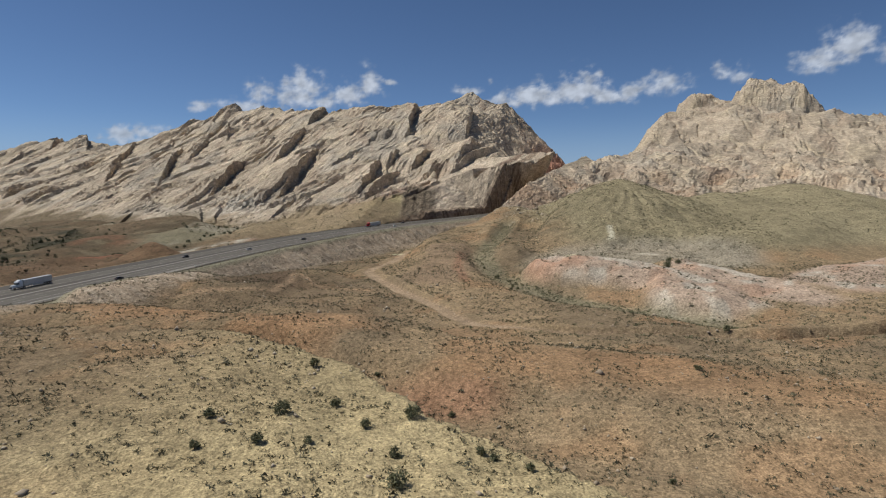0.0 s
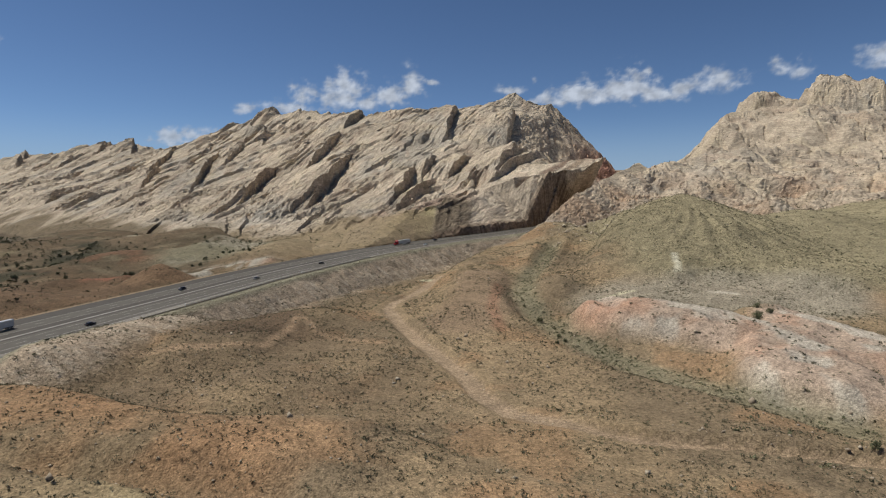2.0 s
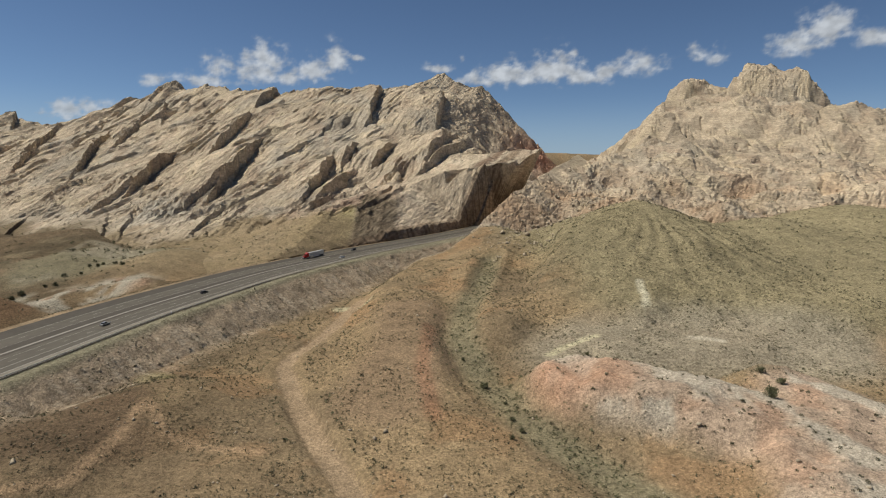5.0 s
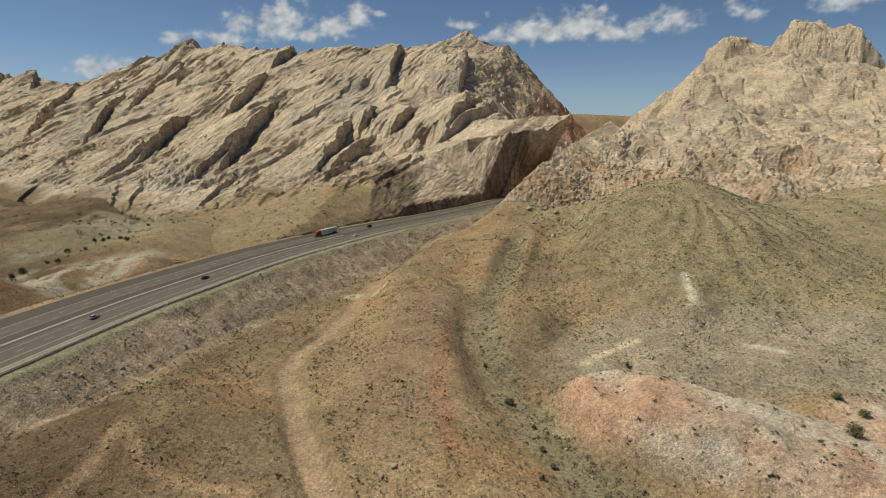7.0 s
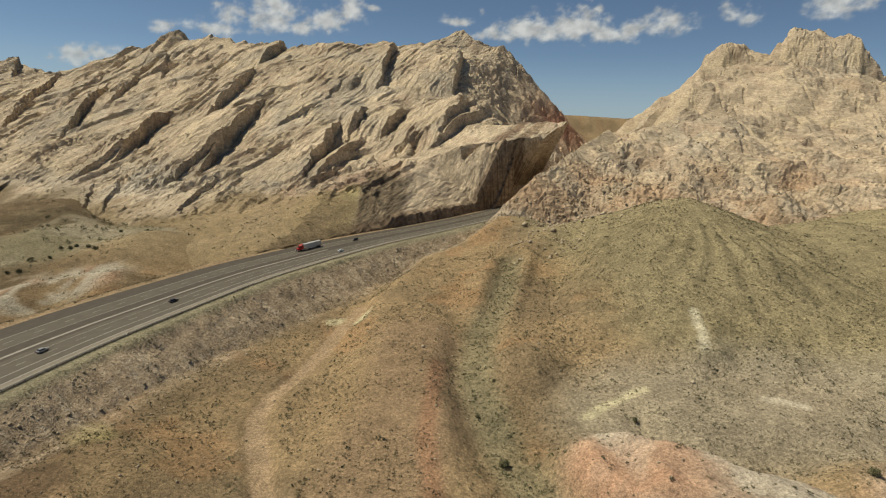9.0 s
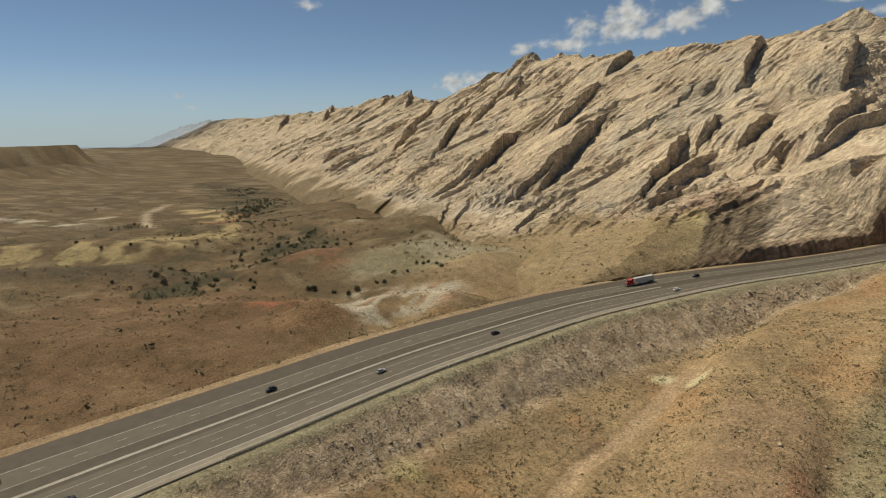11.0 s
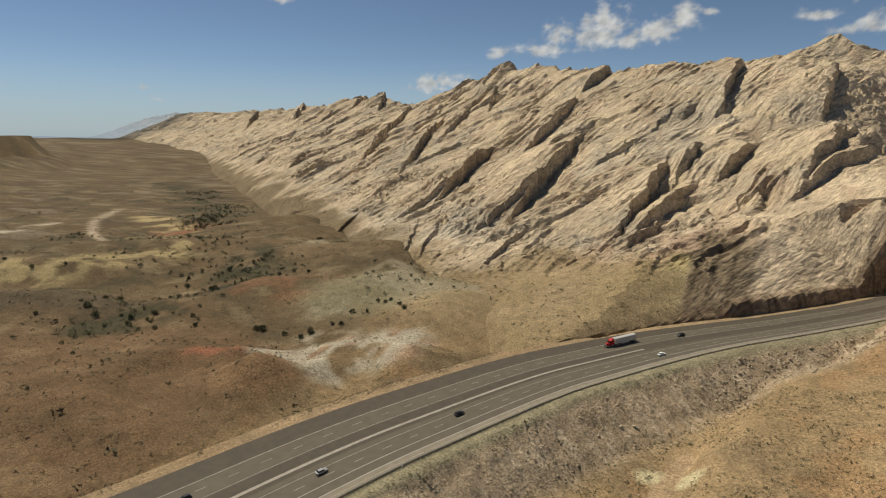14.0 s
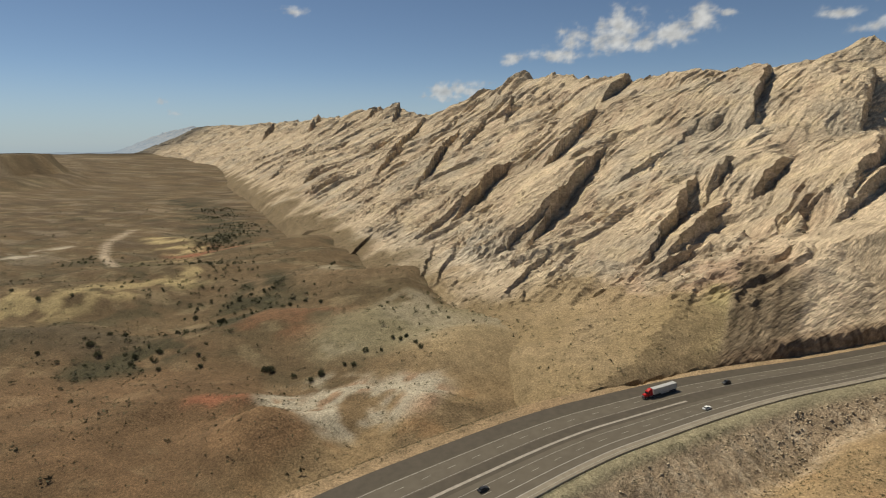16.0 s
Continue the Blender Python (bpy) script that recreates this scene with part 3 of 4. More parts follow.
    bench = along(x, y, [(-60, -262, 0), (20, -270, 0), (52, -279, 0), (82, -306, 0), (98, -331, 0), (120, -355, 0), (160, -420, 0), (190, -520, 0)])
    c = tint(c, YELLOW, np.where(bench[2] < 0, smooth(0, 3, bench[0]), 0) * smooth(10, 80, x + 25 * n1) * 0.9)
    c = tint(c, (0.115, 0.078, 0.047), near_line(x, y, [(-16, -80, 0), (14, -118, 0), (6, -62, 0)], 10, 22) * smooth(-0.4, 0.0, n2) * 0.85)
    c = tint(c, (0.30, 0.26, 0.12), near_line(x, y, [(20, -62, 0), (14, -54, 0)], 3, 6) * smooth(-0.2, 0.1, n2) * 0.6)
    # rib, cone, clay mounds
    c = tint(c, (0.25, 0.175, 0.105), near_line(x, y, [(108, -95, 0), (121, -50, 0), (125, 5, 0)], 12, 14))
    c = tint(c, RED, near_line(x, y, [(132, -20, 0), (124, -70, 0), (125, -110, 0)], 1.0, 4) * 0.4)
    cone = smooth(-4, 6, z) * smooth(190, 235, x) * (y < 260)
    c = tint(c, (0.26, 0.215, 0.125), cone)
    c = tint(c, GREY, near_line(x, y, [(203, -60, 0), (250, -62, 0), (285, -75, 0)], 20, 25) * 0.8)
    pinkish = near_line(x, y, [(185, -95, 0), (215, -122, 0), (235, -150, 0), (225, -190, 0)], 16, 12)
    pinkish = np.maximum(pinkish, near_line(x, y, [(255, -120, 0), (265, -190, 0)], 10, 14))
    pinkish = np.maximum(pinkish, near_line(x, y, [(310, -165, 0), (380, -140, 0)], 22, 14))
    c = tint(c, PINK, pinkish)
    c = tint(c, WHITE, pinkish * smooth(0.02, 0.2, fbm(x / 20, y / 34, 4, 210)) * 0.75)
    c = tint(c, (0.38, 0.215, 0.13), pinkish * smooth(0.1, 0.35, fbm(x / 30 + 7, y / 30, 3, 211)) * 0.4)
    c = tint(c, (0.38, 0.20, 0.115), near_line(x, y, [(172, -100, 0), (186, -98, 0)], 6, 14) * 0.45)
    c = tint(c, (0.48, 0.42, 0.27), near_line(x + 3 * n2, y + 5 * n2, [(180, -60, 0), (190, -53, 0), (206, -47, 0)], 1.2, 2.0) * 0.9)
    c = tint(c, (0.50, 0.45, 0.32), near_line(x + 4 * n2, y, [(238, -30, 0), (243, -20, 0), (246, -6, 0)], 0.8, 2.0) * 0.9)
    c = tint(c, (0.46, 0.40, 0.30), near_line(x, y + 4 * n2, [(246, -58, 0), (256, -63, 0)], 1.0, 2.4) * 0.8)
    c = tint(c, (0.46, 0.41, 0.26), near_line(x, y, [(84, 52, 0), (99, 54, 0)], 2, 5) * 0.8)
    c = tint(c, GREEN, near_line(x, y, GULLY, 3, 9) * 0.7)
    c = tint(c, (0.315, 0.226, 0.14), near_line(x + 4 * grain(x / 30, y / 30, 50), y + 4 * grain(x / 30, y / 30, 51), WASH, 3.0, 0.9) * 0.95)
    c = tint(c, (0.34, 0.23, 0.135), near_line(x, y, TRACK, 1.0, 2.0) * 0.6)
    c = tint(c, (0.36, 0.29, 0.21), near_line(x, y, TRAIL, 4, 4) * 0.8)
    c = tint(c, YELLOW, near_line(x, y, [(-736, 486, 0), (-635, 445, 0)], 15, 30) * smooth(-0.2, 0.2, n2) * 0.8)
    c = tint(c, WHITE, near_line(x, y, [(-1000, 300, 0), (-805, 298, 0), (-800, 373, 0)], 8, 16) * smooth(-0.1, 0.2, n2) * 0.7)
    gap, high = road_gap(x, y)
    c = tint(c, (0.35, 0.27, 0.185), np.where(high, 0, 1 - smooth(24, 40, gap)) * 0.85 * (1 - smooth(-12, -15, z)))
    run = 0.5 * x + 0.866 * y
    fill = np.where(high, 0, smooth(10, 14, gap) * (1 - smooth(26, 40, gap))) * (1 - smooth(-12, -15, z))
    c = tint(c, (0.44, 0.36, 0.26), fill * smooth(0.05, 0.3, fbm(run / 2.6, gap / 26, 3, 232)) * 0.8)
    c = tint(c, (0.17, 0.13, 0.085), fill * smooth(0.1, 0.35, fbm(run / 3.4 + 40, gap / 20, 3, 233)) * 0.4)
    c = tint(c, (0.20, 0.185, 0.12), np.where(high, 0, 1 - smooth(7, 12, gap)) * 0.8)
    c = tint(c, (0.27, 0.195, 0.12), np.where(high, 1 - smooth(8, 22, gap), 0) * 0.7)
    return c * 1.08


def rock_color(s, d, x, y, z, d_low):
    c = np.zeros(x.shape + (3,)) + np.array((0.53, 0.425, 0.30))
    n1, n2 = fbm(s / 130, d / 130, 4, 220), fbm(s / 45, d / 45, 4, 221)
    c = tint(c, (0.47, 0.395, 0.295), smooth(0.0, 0.4, n1))
    c = tint(c, (0.57, 0.46, 0.31), smooth(0.05, 0.4, n2) * 0.7)
    c = tint(c, (0.42, 0.315, 0.22), smooth(0.15, 0.45, fbm(x / 30, y / 90, 4, 222)) * 0.6)
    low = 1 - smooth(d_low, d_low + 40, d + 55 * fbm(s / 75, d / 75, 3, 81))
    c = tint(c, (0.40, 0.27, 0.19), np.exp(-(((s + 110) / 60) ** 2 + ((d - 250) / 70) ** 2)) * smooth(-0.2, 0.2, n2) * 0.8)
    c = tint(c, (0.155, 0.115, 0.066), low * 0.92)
    c = tint(c, (0.25, 0.19, 0.10), low * np.exp(-(((s + 130) / 55) ** 2 + ((d - 175) / 55) ** 2)))
    c = tint(c, (0.33, 0.26, 0.12), np.exp(-(((s + 92) / 22) ** 2 + ((d - 205) / 32) ** 2)) * 0.9)
    c = tint(c, (0.50, 0.44, 0.35), np.exp(-(((s + 350) / 75) ** 2 + ((d - 205) / 42) ** 2)) * smooth(-0.25, 0.1, n2) * 0.9)
    c = tint(c, (0.29, 0.12, 0.07), np.exp(-(((s + 60) / 9) ** 2 + ((d - 190) / 14) ** 2)) * 0.6)
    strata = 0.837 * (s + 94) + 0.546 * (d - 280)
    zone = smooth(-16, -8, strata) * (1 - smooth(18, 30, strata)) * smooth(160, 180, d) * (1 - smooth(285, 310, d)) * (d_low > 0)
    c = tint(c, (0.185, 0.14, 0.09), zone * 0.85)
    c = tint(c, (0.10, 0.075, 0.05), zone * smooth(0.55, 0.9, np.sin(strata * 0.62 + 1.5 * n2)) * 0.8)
    c = tint(c, (0.34, 0.285, 0.14), smooth(-34, -20, strata) * (1 - smooth(-14, -10, strata)) * smooth(165, 180, d) * (1 - smooth(245, 262, d)) * (d_low > 0) * 0.8)
    c = tint(c, (0.36, 0.17, 0.11), np.exp(-(((s + 170) / 40) ** 2 + ((d - 860) / 90) ** 2)) * 0.9)
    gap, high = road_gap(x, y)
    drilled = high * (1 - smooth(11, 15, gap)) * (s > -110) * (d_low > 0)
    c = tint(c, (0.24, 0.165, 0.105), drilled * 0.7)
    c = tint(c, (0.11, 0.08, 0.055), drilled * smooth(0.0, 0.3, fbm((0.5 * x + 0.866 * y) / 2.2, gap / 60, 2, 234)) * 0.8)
    # prow face: red-brown rock, tinted darker still to stand in for overhang shade
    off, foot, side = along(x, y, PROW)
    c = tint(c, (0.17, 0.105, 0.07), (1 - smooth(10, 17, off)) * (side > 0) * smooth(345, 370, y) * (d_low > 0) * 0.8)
    return c * 0.95


# ---------- the land ----------
gx = steps([(-4600, -1500, 60), (-1500, -700, 12), (-700, -220, 4.5), (-220, -20, 2.6), (-20, 340, 1.5), (340, 600, 5), (600, 1500, 18), (1500, 4600, 70)])
gy = steps([(-1500, -520, 40), (-520, -380, 3), (-380, 130, 1.5), (130, 420, 3), (420, 900, 9), (900, 2000, 25), (2000, 4700, 70)])
X, Y = np.meshgrid(gx, gy)
Z = base_z(X, Y)
S, D = to_sd(X, Y)
under = smooth(140, 220, D) * (1 - smooth(600, 900, D)) * (S < -60) * (S > -1700)
Z = np.where((under > 0) & (Z > -40), Z - 60 * under, Z)
ground = tagged(sheet("ground", X, Y, Z, GROUND, soil(X, Y, Z)), "dry tan and reddish desert soil with washes and clay mounds", "ground", kind="structure")

s_lines = steps([(-4700, -2400, 14), (-2400, -1300, 6), (-1300, -700, 3), (-700, 60, 1.7)])
d_lines = steps([(40, 110, 3), (110, 720, 1.8), (720, 1000, 4), (1000, 1260, 10)])
S, D = np.meshgrid(s_lines, d_lines)
Z = ridge_z(S, D)
X, Y = to_xy(S, D + bend(S))
# the prow leans out over its foot
off, foot, side = along(X, Y, PROW)
off = off * side
lean = 0.66 * np.clip(Z - foot, 0, 85) * smooth(-1, 1, off) * (1 - smooth(16, 75, off)) * smooth(345, 385, Y) * (1 - smooth(450, 520, Y))
X, Y = X + 0.84 * lean, Y - 0.54 * lean
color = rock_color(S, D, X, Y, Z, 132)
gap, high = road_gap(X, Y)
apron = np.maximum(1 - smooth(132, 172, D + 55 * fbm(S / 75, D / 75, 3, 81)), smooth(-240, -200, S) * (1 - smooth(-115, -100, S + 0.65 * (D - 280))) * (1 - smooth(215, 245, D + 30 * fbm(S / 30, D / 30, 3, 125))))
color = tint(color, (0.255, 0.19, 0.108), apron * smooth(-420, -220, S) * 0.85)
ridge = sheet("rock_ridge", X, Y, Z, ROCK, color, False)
ridge.data.materials.append(GROUND)
ridge.data.polygons.foreach_set("material_index", (apron[:-1, :-1] > 0.5).astype(np.int32).ravel())
tagged(ridge, "long pale sandstone ridge of tilted slabs with dark overhangs", "rock ridge", kind="structure")

mx, my = steps([(170, 380, 2.0), (380, 700, 2.6), (700, 1100, 3.4), (1100, 1400, 8)]), steps([(40, 120, 4), (120, 330, 2.0), (330, 700, 2.6), (700, 1000, 3.4), (1000, 1500, 9)])
X, Y = np.meshgrid(mx, my)
Z = mountain_z(X, Y)
color = rock_color(X, Y, X, Y, Z, -500)
color = tint(color, (0.46, 0.30, 0.18), (1 - smooth(40, 95, Z)) * smooth(-0.2, 0.4, fbm(X / 50, Y / 50, 4, 230)) * 0.6)
color = tint(color, (0.36, 0.25, 0.16), (1 - smooth(20, 60, Z)) * smooth(-0.1, 0.3, fbm(X / 16, Y / 16, 3, 231)) * 0.7)
tagged(sheet("rock_mountain", X, Y, Z, DOME, color * 0.94, False), "pale cream sandstone dome with blocky ledges", "rock mountain", kind="structure")

# ---------- road ----------
ASPHALT = plain("worn_asphalt", (0.108, 0.092, 0.070), 0.85, 0, 0.10, 0.25)
DARK_ASPHALT = plain("dark_asphalt", (0.074, 0.062, 0.047), 0.85, 0, 0.12, 0.3)
PALE_ASPHALT = plain("pale_shoulder_asphalt", (0.22, 0.19, 0.145), 0.9, 0, 0.12, 0.3)
CONCRETE = plain("pale_concrete", (0.30, 0.27, 0.23), 0.9, 0, 0.15, 0.5)
PAINT = plain("worn_white_road_paint", (0.36, 0.34, 0.30), 0.7, 0, 0.15, 1.0)


def fine_road():
    """Even stations along the lower kerb: place, leftward normal, width."""
    raw = np.array(ROAD, float)
    for _ in range(4):
        mid = 0.5 * (raw[:-1] + raw[1:])
        q = np.empty((2 * len(mid), 3))
        q[0::2], q[1::2] = 0.75 * raw[:-1] + 0.25 * raw[1:], 0.25 * raw[:-1] + 0.75 * raw[1:]
        raw = np.vstack([raw[:1], q, raw[-1:]])
    length = np.r_[0, np.cumsum(np.hypot(*np.diff(raw[:, :2], axis=0).T))]
    at = np.arange(0, length[-1], 2.0)
    p = np.stack([np.interp(at, length, raw[:, k]) for k in range(3)], -1)
    g = np.gradient(p[:, :2], axis=0)
    g /= np.linalg.norm(g, axis=1)[:, None]
    return at, p, np.stack([-g[:, 1], g[:, 0]], -1), g


RA, RP, RN, RG = fine_road()
# share of the width, from the low kerb to the high one
SHARE = dict(low=0.0, white2=0.065, white1=0.16, lane_low=0.16, yellow_low=0.33, strip=0.445, strip_top=0.475, yellow_high=0.60, white_high=0.80, high=1.0)


def ribbon(name, a, b, lift, mat, first=0, last=None, parent=None):
    k = slice(first, last)
    rows = []
    for share in (a, b):
        xy = RP[k, :2] + RN[k] * (RP[k, 2] * share)[:, None]
        rows.append(np.c_[xy, road_z(xy[:, 0], xy[:, 1]) + lift])
    up = np.array(rows)
    ob = sheet(name, up[..., 0].T, up[..., 1].T, up[..., 2].T, mat)
    ob.data.flip_normals()
    if parent:
        ob.parent = parent
    return ob


road = tagged(ribbon("road", -0.03, 1.03, 0.0, DARK_ASPHALT), "divided dark asphalt highway curving into a rock canyon", "road", kind="structure")
ribbon("shoulder", -0.02, SHARE["white2"], 0.05, PALE_ASPHALT, parent=road)
ribbon("lanes", SHARE["white2"], 0.40, 0.05, ASPHALT, parent=road)
ribbon("median_strip", SHARE["strip"], SHARE["strip_top"], 0.06, CONCRETE, 0, 330, parent=road)
ribbon("lanes", 0.585, 0.815, 0.05, ASPHALT, parent=road)


def line(share, wide, first=0, last=None):
    w = wide / 40
    ribbon("painted_line", share - w / 2, share + w / 2, 0.10, PAINT, first, last, road)


for share, wide in ((SHARE["white2"], 0.3), (SHARE["white1"], 0.25), (0.335, 0.15), (0.60, 0.15), (SHARE["white_high"], 0.2), (0.012, 0.15)):
    line(share, wide)
for n in range(0, len(RA) - 4, 6):
    for share in (0.245, 0.70):
        ribbon("lane_dash", share - 0.0018, share + 0.0018, 0.10, PAINT, n, n + 3, road)


# ---------- helpers for things ----------
def part(name, bm, mat, parent=None, label=""):
    mesh = bpy.data.meshes.new(name)
    bm.to_mesh(mesh)
    bm.free()
    mesh.materials.append(mat)
    ob = new(name, mesh)
    if parent:
        ob.parent = parent
    return tagged(ob, label)


def block(w, l, h, at=(0, 0, 0), bevel=0.05, taper=(1, 1), shift=0.0):
    """A bevelled box on at; taper narrows its top in x and y, shift moves the top along y."""
    bm = bmesh.new()
    bmesh.ops.create_cube(bm, size=1)
    for v in bm.verts:
        top = v.co.z > 0
        v.co = Vector((v.co.x * w * (taper[0] if top else 1) + at[0], v.co.y * l * (taper[1] if top else 1) + at[1] + (shift if top else 0), (v.co.z + 0.5) * h + at[2]))
    if bevel:
        bmesh.ops.bevel(bm, geom=bm.edges[:], offset=bevel, segments=2, affect="EDGES")
    return bm


def disc(radius, wide, at, sides=16):
    bm = bmesh.new()
    bmesh.ops.create_cone(bm, cap_ends=True, segments=sides, radius1=radius, radius2=radius, depth=wide, matrix=Matrix.Translation(at) @ Matrix.Rotation(radians(90), 4, "Y"))
    return bm


def many(name, points, faces, mat, tag=None, rgb=None):
    """One mesh from arrays: triangles of points."""
    mesh = bpy.data.meshes.new(name)
    mesh.vertices.add(len(points))
    mesh.vertices.foreach_set("co", points.astype(np.float32).ravel())
    mesh.loops.add(faces.size)
    mesh.loops.foreach_set("vertex_index", faces.ravel().astype(np.int32))
    mesh.polygons.add(len(faces))
    mesh.polygons.foreach_set("loop_start", np.arange(0, faces.size, faces.shape[1], dtype=np.int32))
    mesh.update(calc_edges=True)
    mesh.materials.append(mat)
    return new(name, mesh)


def leaf_material(name, dark, light):
    m, nodes, links, bsdf = material(name, 0.8)
    geo = nodes.new("ShaderNodeNewGeometry")
    ramp = nodes.new("ShaderNodeValToRGB")
    ramp.color_ramp.elements[0].color, ramp.color_ramp.elements[1].color = (*dark, 1), (*light, 1)
    links.new(geo.outputs["Random Per Island"], ramp.inputs["Fac"])
    links.new(ramp.outputs["Color"], bsdf.inputs["Base Color"])
    return m


SAGE = leaf_material("dry_sage_leaves", (0.065, 0.06, 0.033), (0.15, 0.132, 0.074))
GREEN_SAGE = leaf_material("grey_green_sage_leaves", (0.085, 0.088, 0.042), (0.19, 0.18, 0.095))
STRAW = leaf_material("straw_grass", (0.12, 0.095, 0.045), (0.26, 0.20, 0.10))
JUNIPER = leaf_material("juniper_leaves", (0.045, 0.05, 0.024), (0.105, 0.105, 0.05))
BARK = plain("grey_bark", (0.12, 0.095, 0.07), 0.9, 0, 0.3, 6)
STONE = leaf_material("loose_stone", (0.28, 0.22, 0.15), (0.47, 0.385, 0.27))
rng = np.random.default_rng(7)


# ---------- clouds far behind the land ----------
CLOUDS_WEST = [(-13.9, 9.1, 1.2, 1.2), (-10.0, 9.3, 2.0, 2.0), (-9.8, 11.1, 0.5, 0.7), (-8.4, 8.6, 2.8, 1.0), (-5.4, 9.3, 1.7, 1.2), (-3.2, 10.2, 1.1, 1.6),
               (-1.3, 10.6, 0.8, 0.4), (-19.4, 7.6, 0.8, 0.7), (-24.0, 5.0, 3.1, 0.9), (-15.2, 7.9, 2.2, 0.8), (-25.4, 4.7, 2.0, 1.2),
               (-50.6, 4.0, 0.9, 0.4), (-49.5, 3.1, 1.4, 0.4), (-39.4, 11.8, 1.4, 0.5), (-57.2, 1.4, 1.7, 0.5)]
CLOUDS_NORTH = [(6.4, 9.8, 1.3, 0.6), (8.8, 10.5, 0.4, 0.6), (10.2, 8.6, 2.2, 0.9), (13.4, 9.0, 2.5, 1.4), (17.3, 9.3, 2.5, 1.8), (20.1, 8.7, 2.8, 1.0), (22.3, 8.9, 1.7, 1.1),
                (25.3, 9.5, 1.8, 1.2), (19.4, 11.0, 0.6, 0.5), (30.4, 10.2, 1.1, 0.8), (31.6, 9.8, 0.8, 1.0), (38.0, 10.3, 2.0, 1.2), (39.9, 11.2, 1.7, 1.7), (43.0, 10.1, 1.4, 0.9)]
az, el = np.meshgrid(np.arange(-78, 62, 0.12), np.arange(-1.5, 14, 0.12))
lobes = np.zeros(az.shape)
for ca, ce, wa, we in CLOUDS_WEST + CLOUDS_NORTH:
    below = np.where(el < ce, 1.7, 1.0)
    lobes = np.maximum(lobes, np.exp(-(((az - ca) / wa / 1.2) ** 2 + ((el - ce) / we / 1.15 * below) ** 2)) * min(1, 0.62 + 0.25 * we))
ragged = lobes + 0.55 * fbm(az / 1.6, el / 1.1, 5, 300, 0.6)
alpha = smooth(0.22, 0.95, ragged) * smooth(0.05, 0.3, lobes) * 0.9
haze = 0.85 * (1 - smooth(-1.0, 7.5, el)) * (1 - smooth(53, 61, np.abs(az + 8) - 9))
alpha = np.maximum(alpha, haze)
haze = np.where(alpha > 0, haze / np.maximum(alpha, 1e-4), 0)
shade = np.clip(0.78 + 0.35 * fbm(az / 1.2, el / 0.8 + 3, 4, 310) + 0.10 * (ragged - 0.5), 0.6, 1.0)
m, nodes, links, bsdf = material("cloud")
nodes.remove(bsdf)
kind = nodes.new("ShaderNodeAttribute")
kind.attribute_name = "soil"
split = nodes.new("ShaderNodeSeparateColor")
links.new(kind.outputs["Color"], split.inputs["Color"])
glow, clear, mix = nodes.new("ShaderNodeEmission"), nodes.new("ShaderNodeBsdfTransparent"), nodes.new("ShaderNodeMixShader")
white = nodes.new("ShaderNodeRGB")
white.outputs[0].default_value = (0.60, 0.62, 0.66, 1)
tone = nodes.new("ShaderNodeVectorMath")
tone.operation = "SCALE"
links.new(white.outputs[0], tone.inputs[0])
links.new(split.outputs["Green"], tone.inputs["Scale"])
air = nodes.new("ShaderNodeMix")
air.data_type = "RGBA"
links.new(split.outputs["Blue"], air.inputs[0])
for socket in air.inputs:
    if socket.type == "RGBA" and socket.name == "A":
        links.new(tone.outputs["Vector"], socket)
    if socket.type == "RGBA" and socket.name == "B":
        socket.default_value = (0.28, 0.36, 0.46, 1)
links.new(next(o for o in air.outputs if o.type == "RGBA"), glow.inputs["Color"])
links.new(split.outputs["Red"], mix.inputs["Fac"])
links.new(clear.outputs[0], mix.inputs[1])
links.new(glow.outputs[0], mix.inputs[2])
links.new(mix.outputs[0], nodes["Material Output"].inputs["Surface"])
R = 4700.0
ca, ce = np.radians(az), np.radians(el)
sheet("cloud_backdrop", 95 + R * np.sin(ca) * np.cos(ce), -250 + R * np.cos(ca) * np.cos(ce), 80 + R * np.sin(ce), m, np.stack([alpha, shade, haze], -1))
tagged(bpy.data.objects["cloud_backdrop"], "small white fair weather clouds over pale horizon haze", "clouds", kind="structure")


# ---------- low plants and stones, too many to count ----------
def shrubs(name, xy, z, size, leaves, mat, label):
    """Tufts of small leaves; each leaf is a bent triangle."""
    n = len(xy)
    a = rng.uniform(0, 2 * np.pi, (n, leaves))
    up = rng.uniform(0.05, 1.0, (n, leaves))
    out = np.sqrt(1 - (up * 0.9) ** 2) * rng.uniform(0.55, 1.0, (n, leaves))
    mid = np.stack([np.cos(a) * out, np.sin(a) * out, up * 0.8], -1) * size[:, None, None]
    rim = rng.normal(0, 0.30, (n, leaves, 3, 3)) * size[:, None, None, None]
    p = mid[:, :, None, :] + rim
    p[..., 2] = np.maximum(p[..., 2], -0.05)
    p[..., 0] += xy[:, 0, None, None]
    p[..., 1] += xy[:, 1, None, None]
    p[..., 2] += z[:, None, None]
    pts = p.reshape(-1, 3)
    ob = many(name, pts, np.arange(len(pts)).reshape(-1, 3), mat)
    return tagged(ob, label, "shrubs", kind="stuff")


def scatter(n, x0, x1, y0, y1):
    return np.stack([rng.uniform(x0, x1, n), rng.uniform(y0, y1, n)], -1)


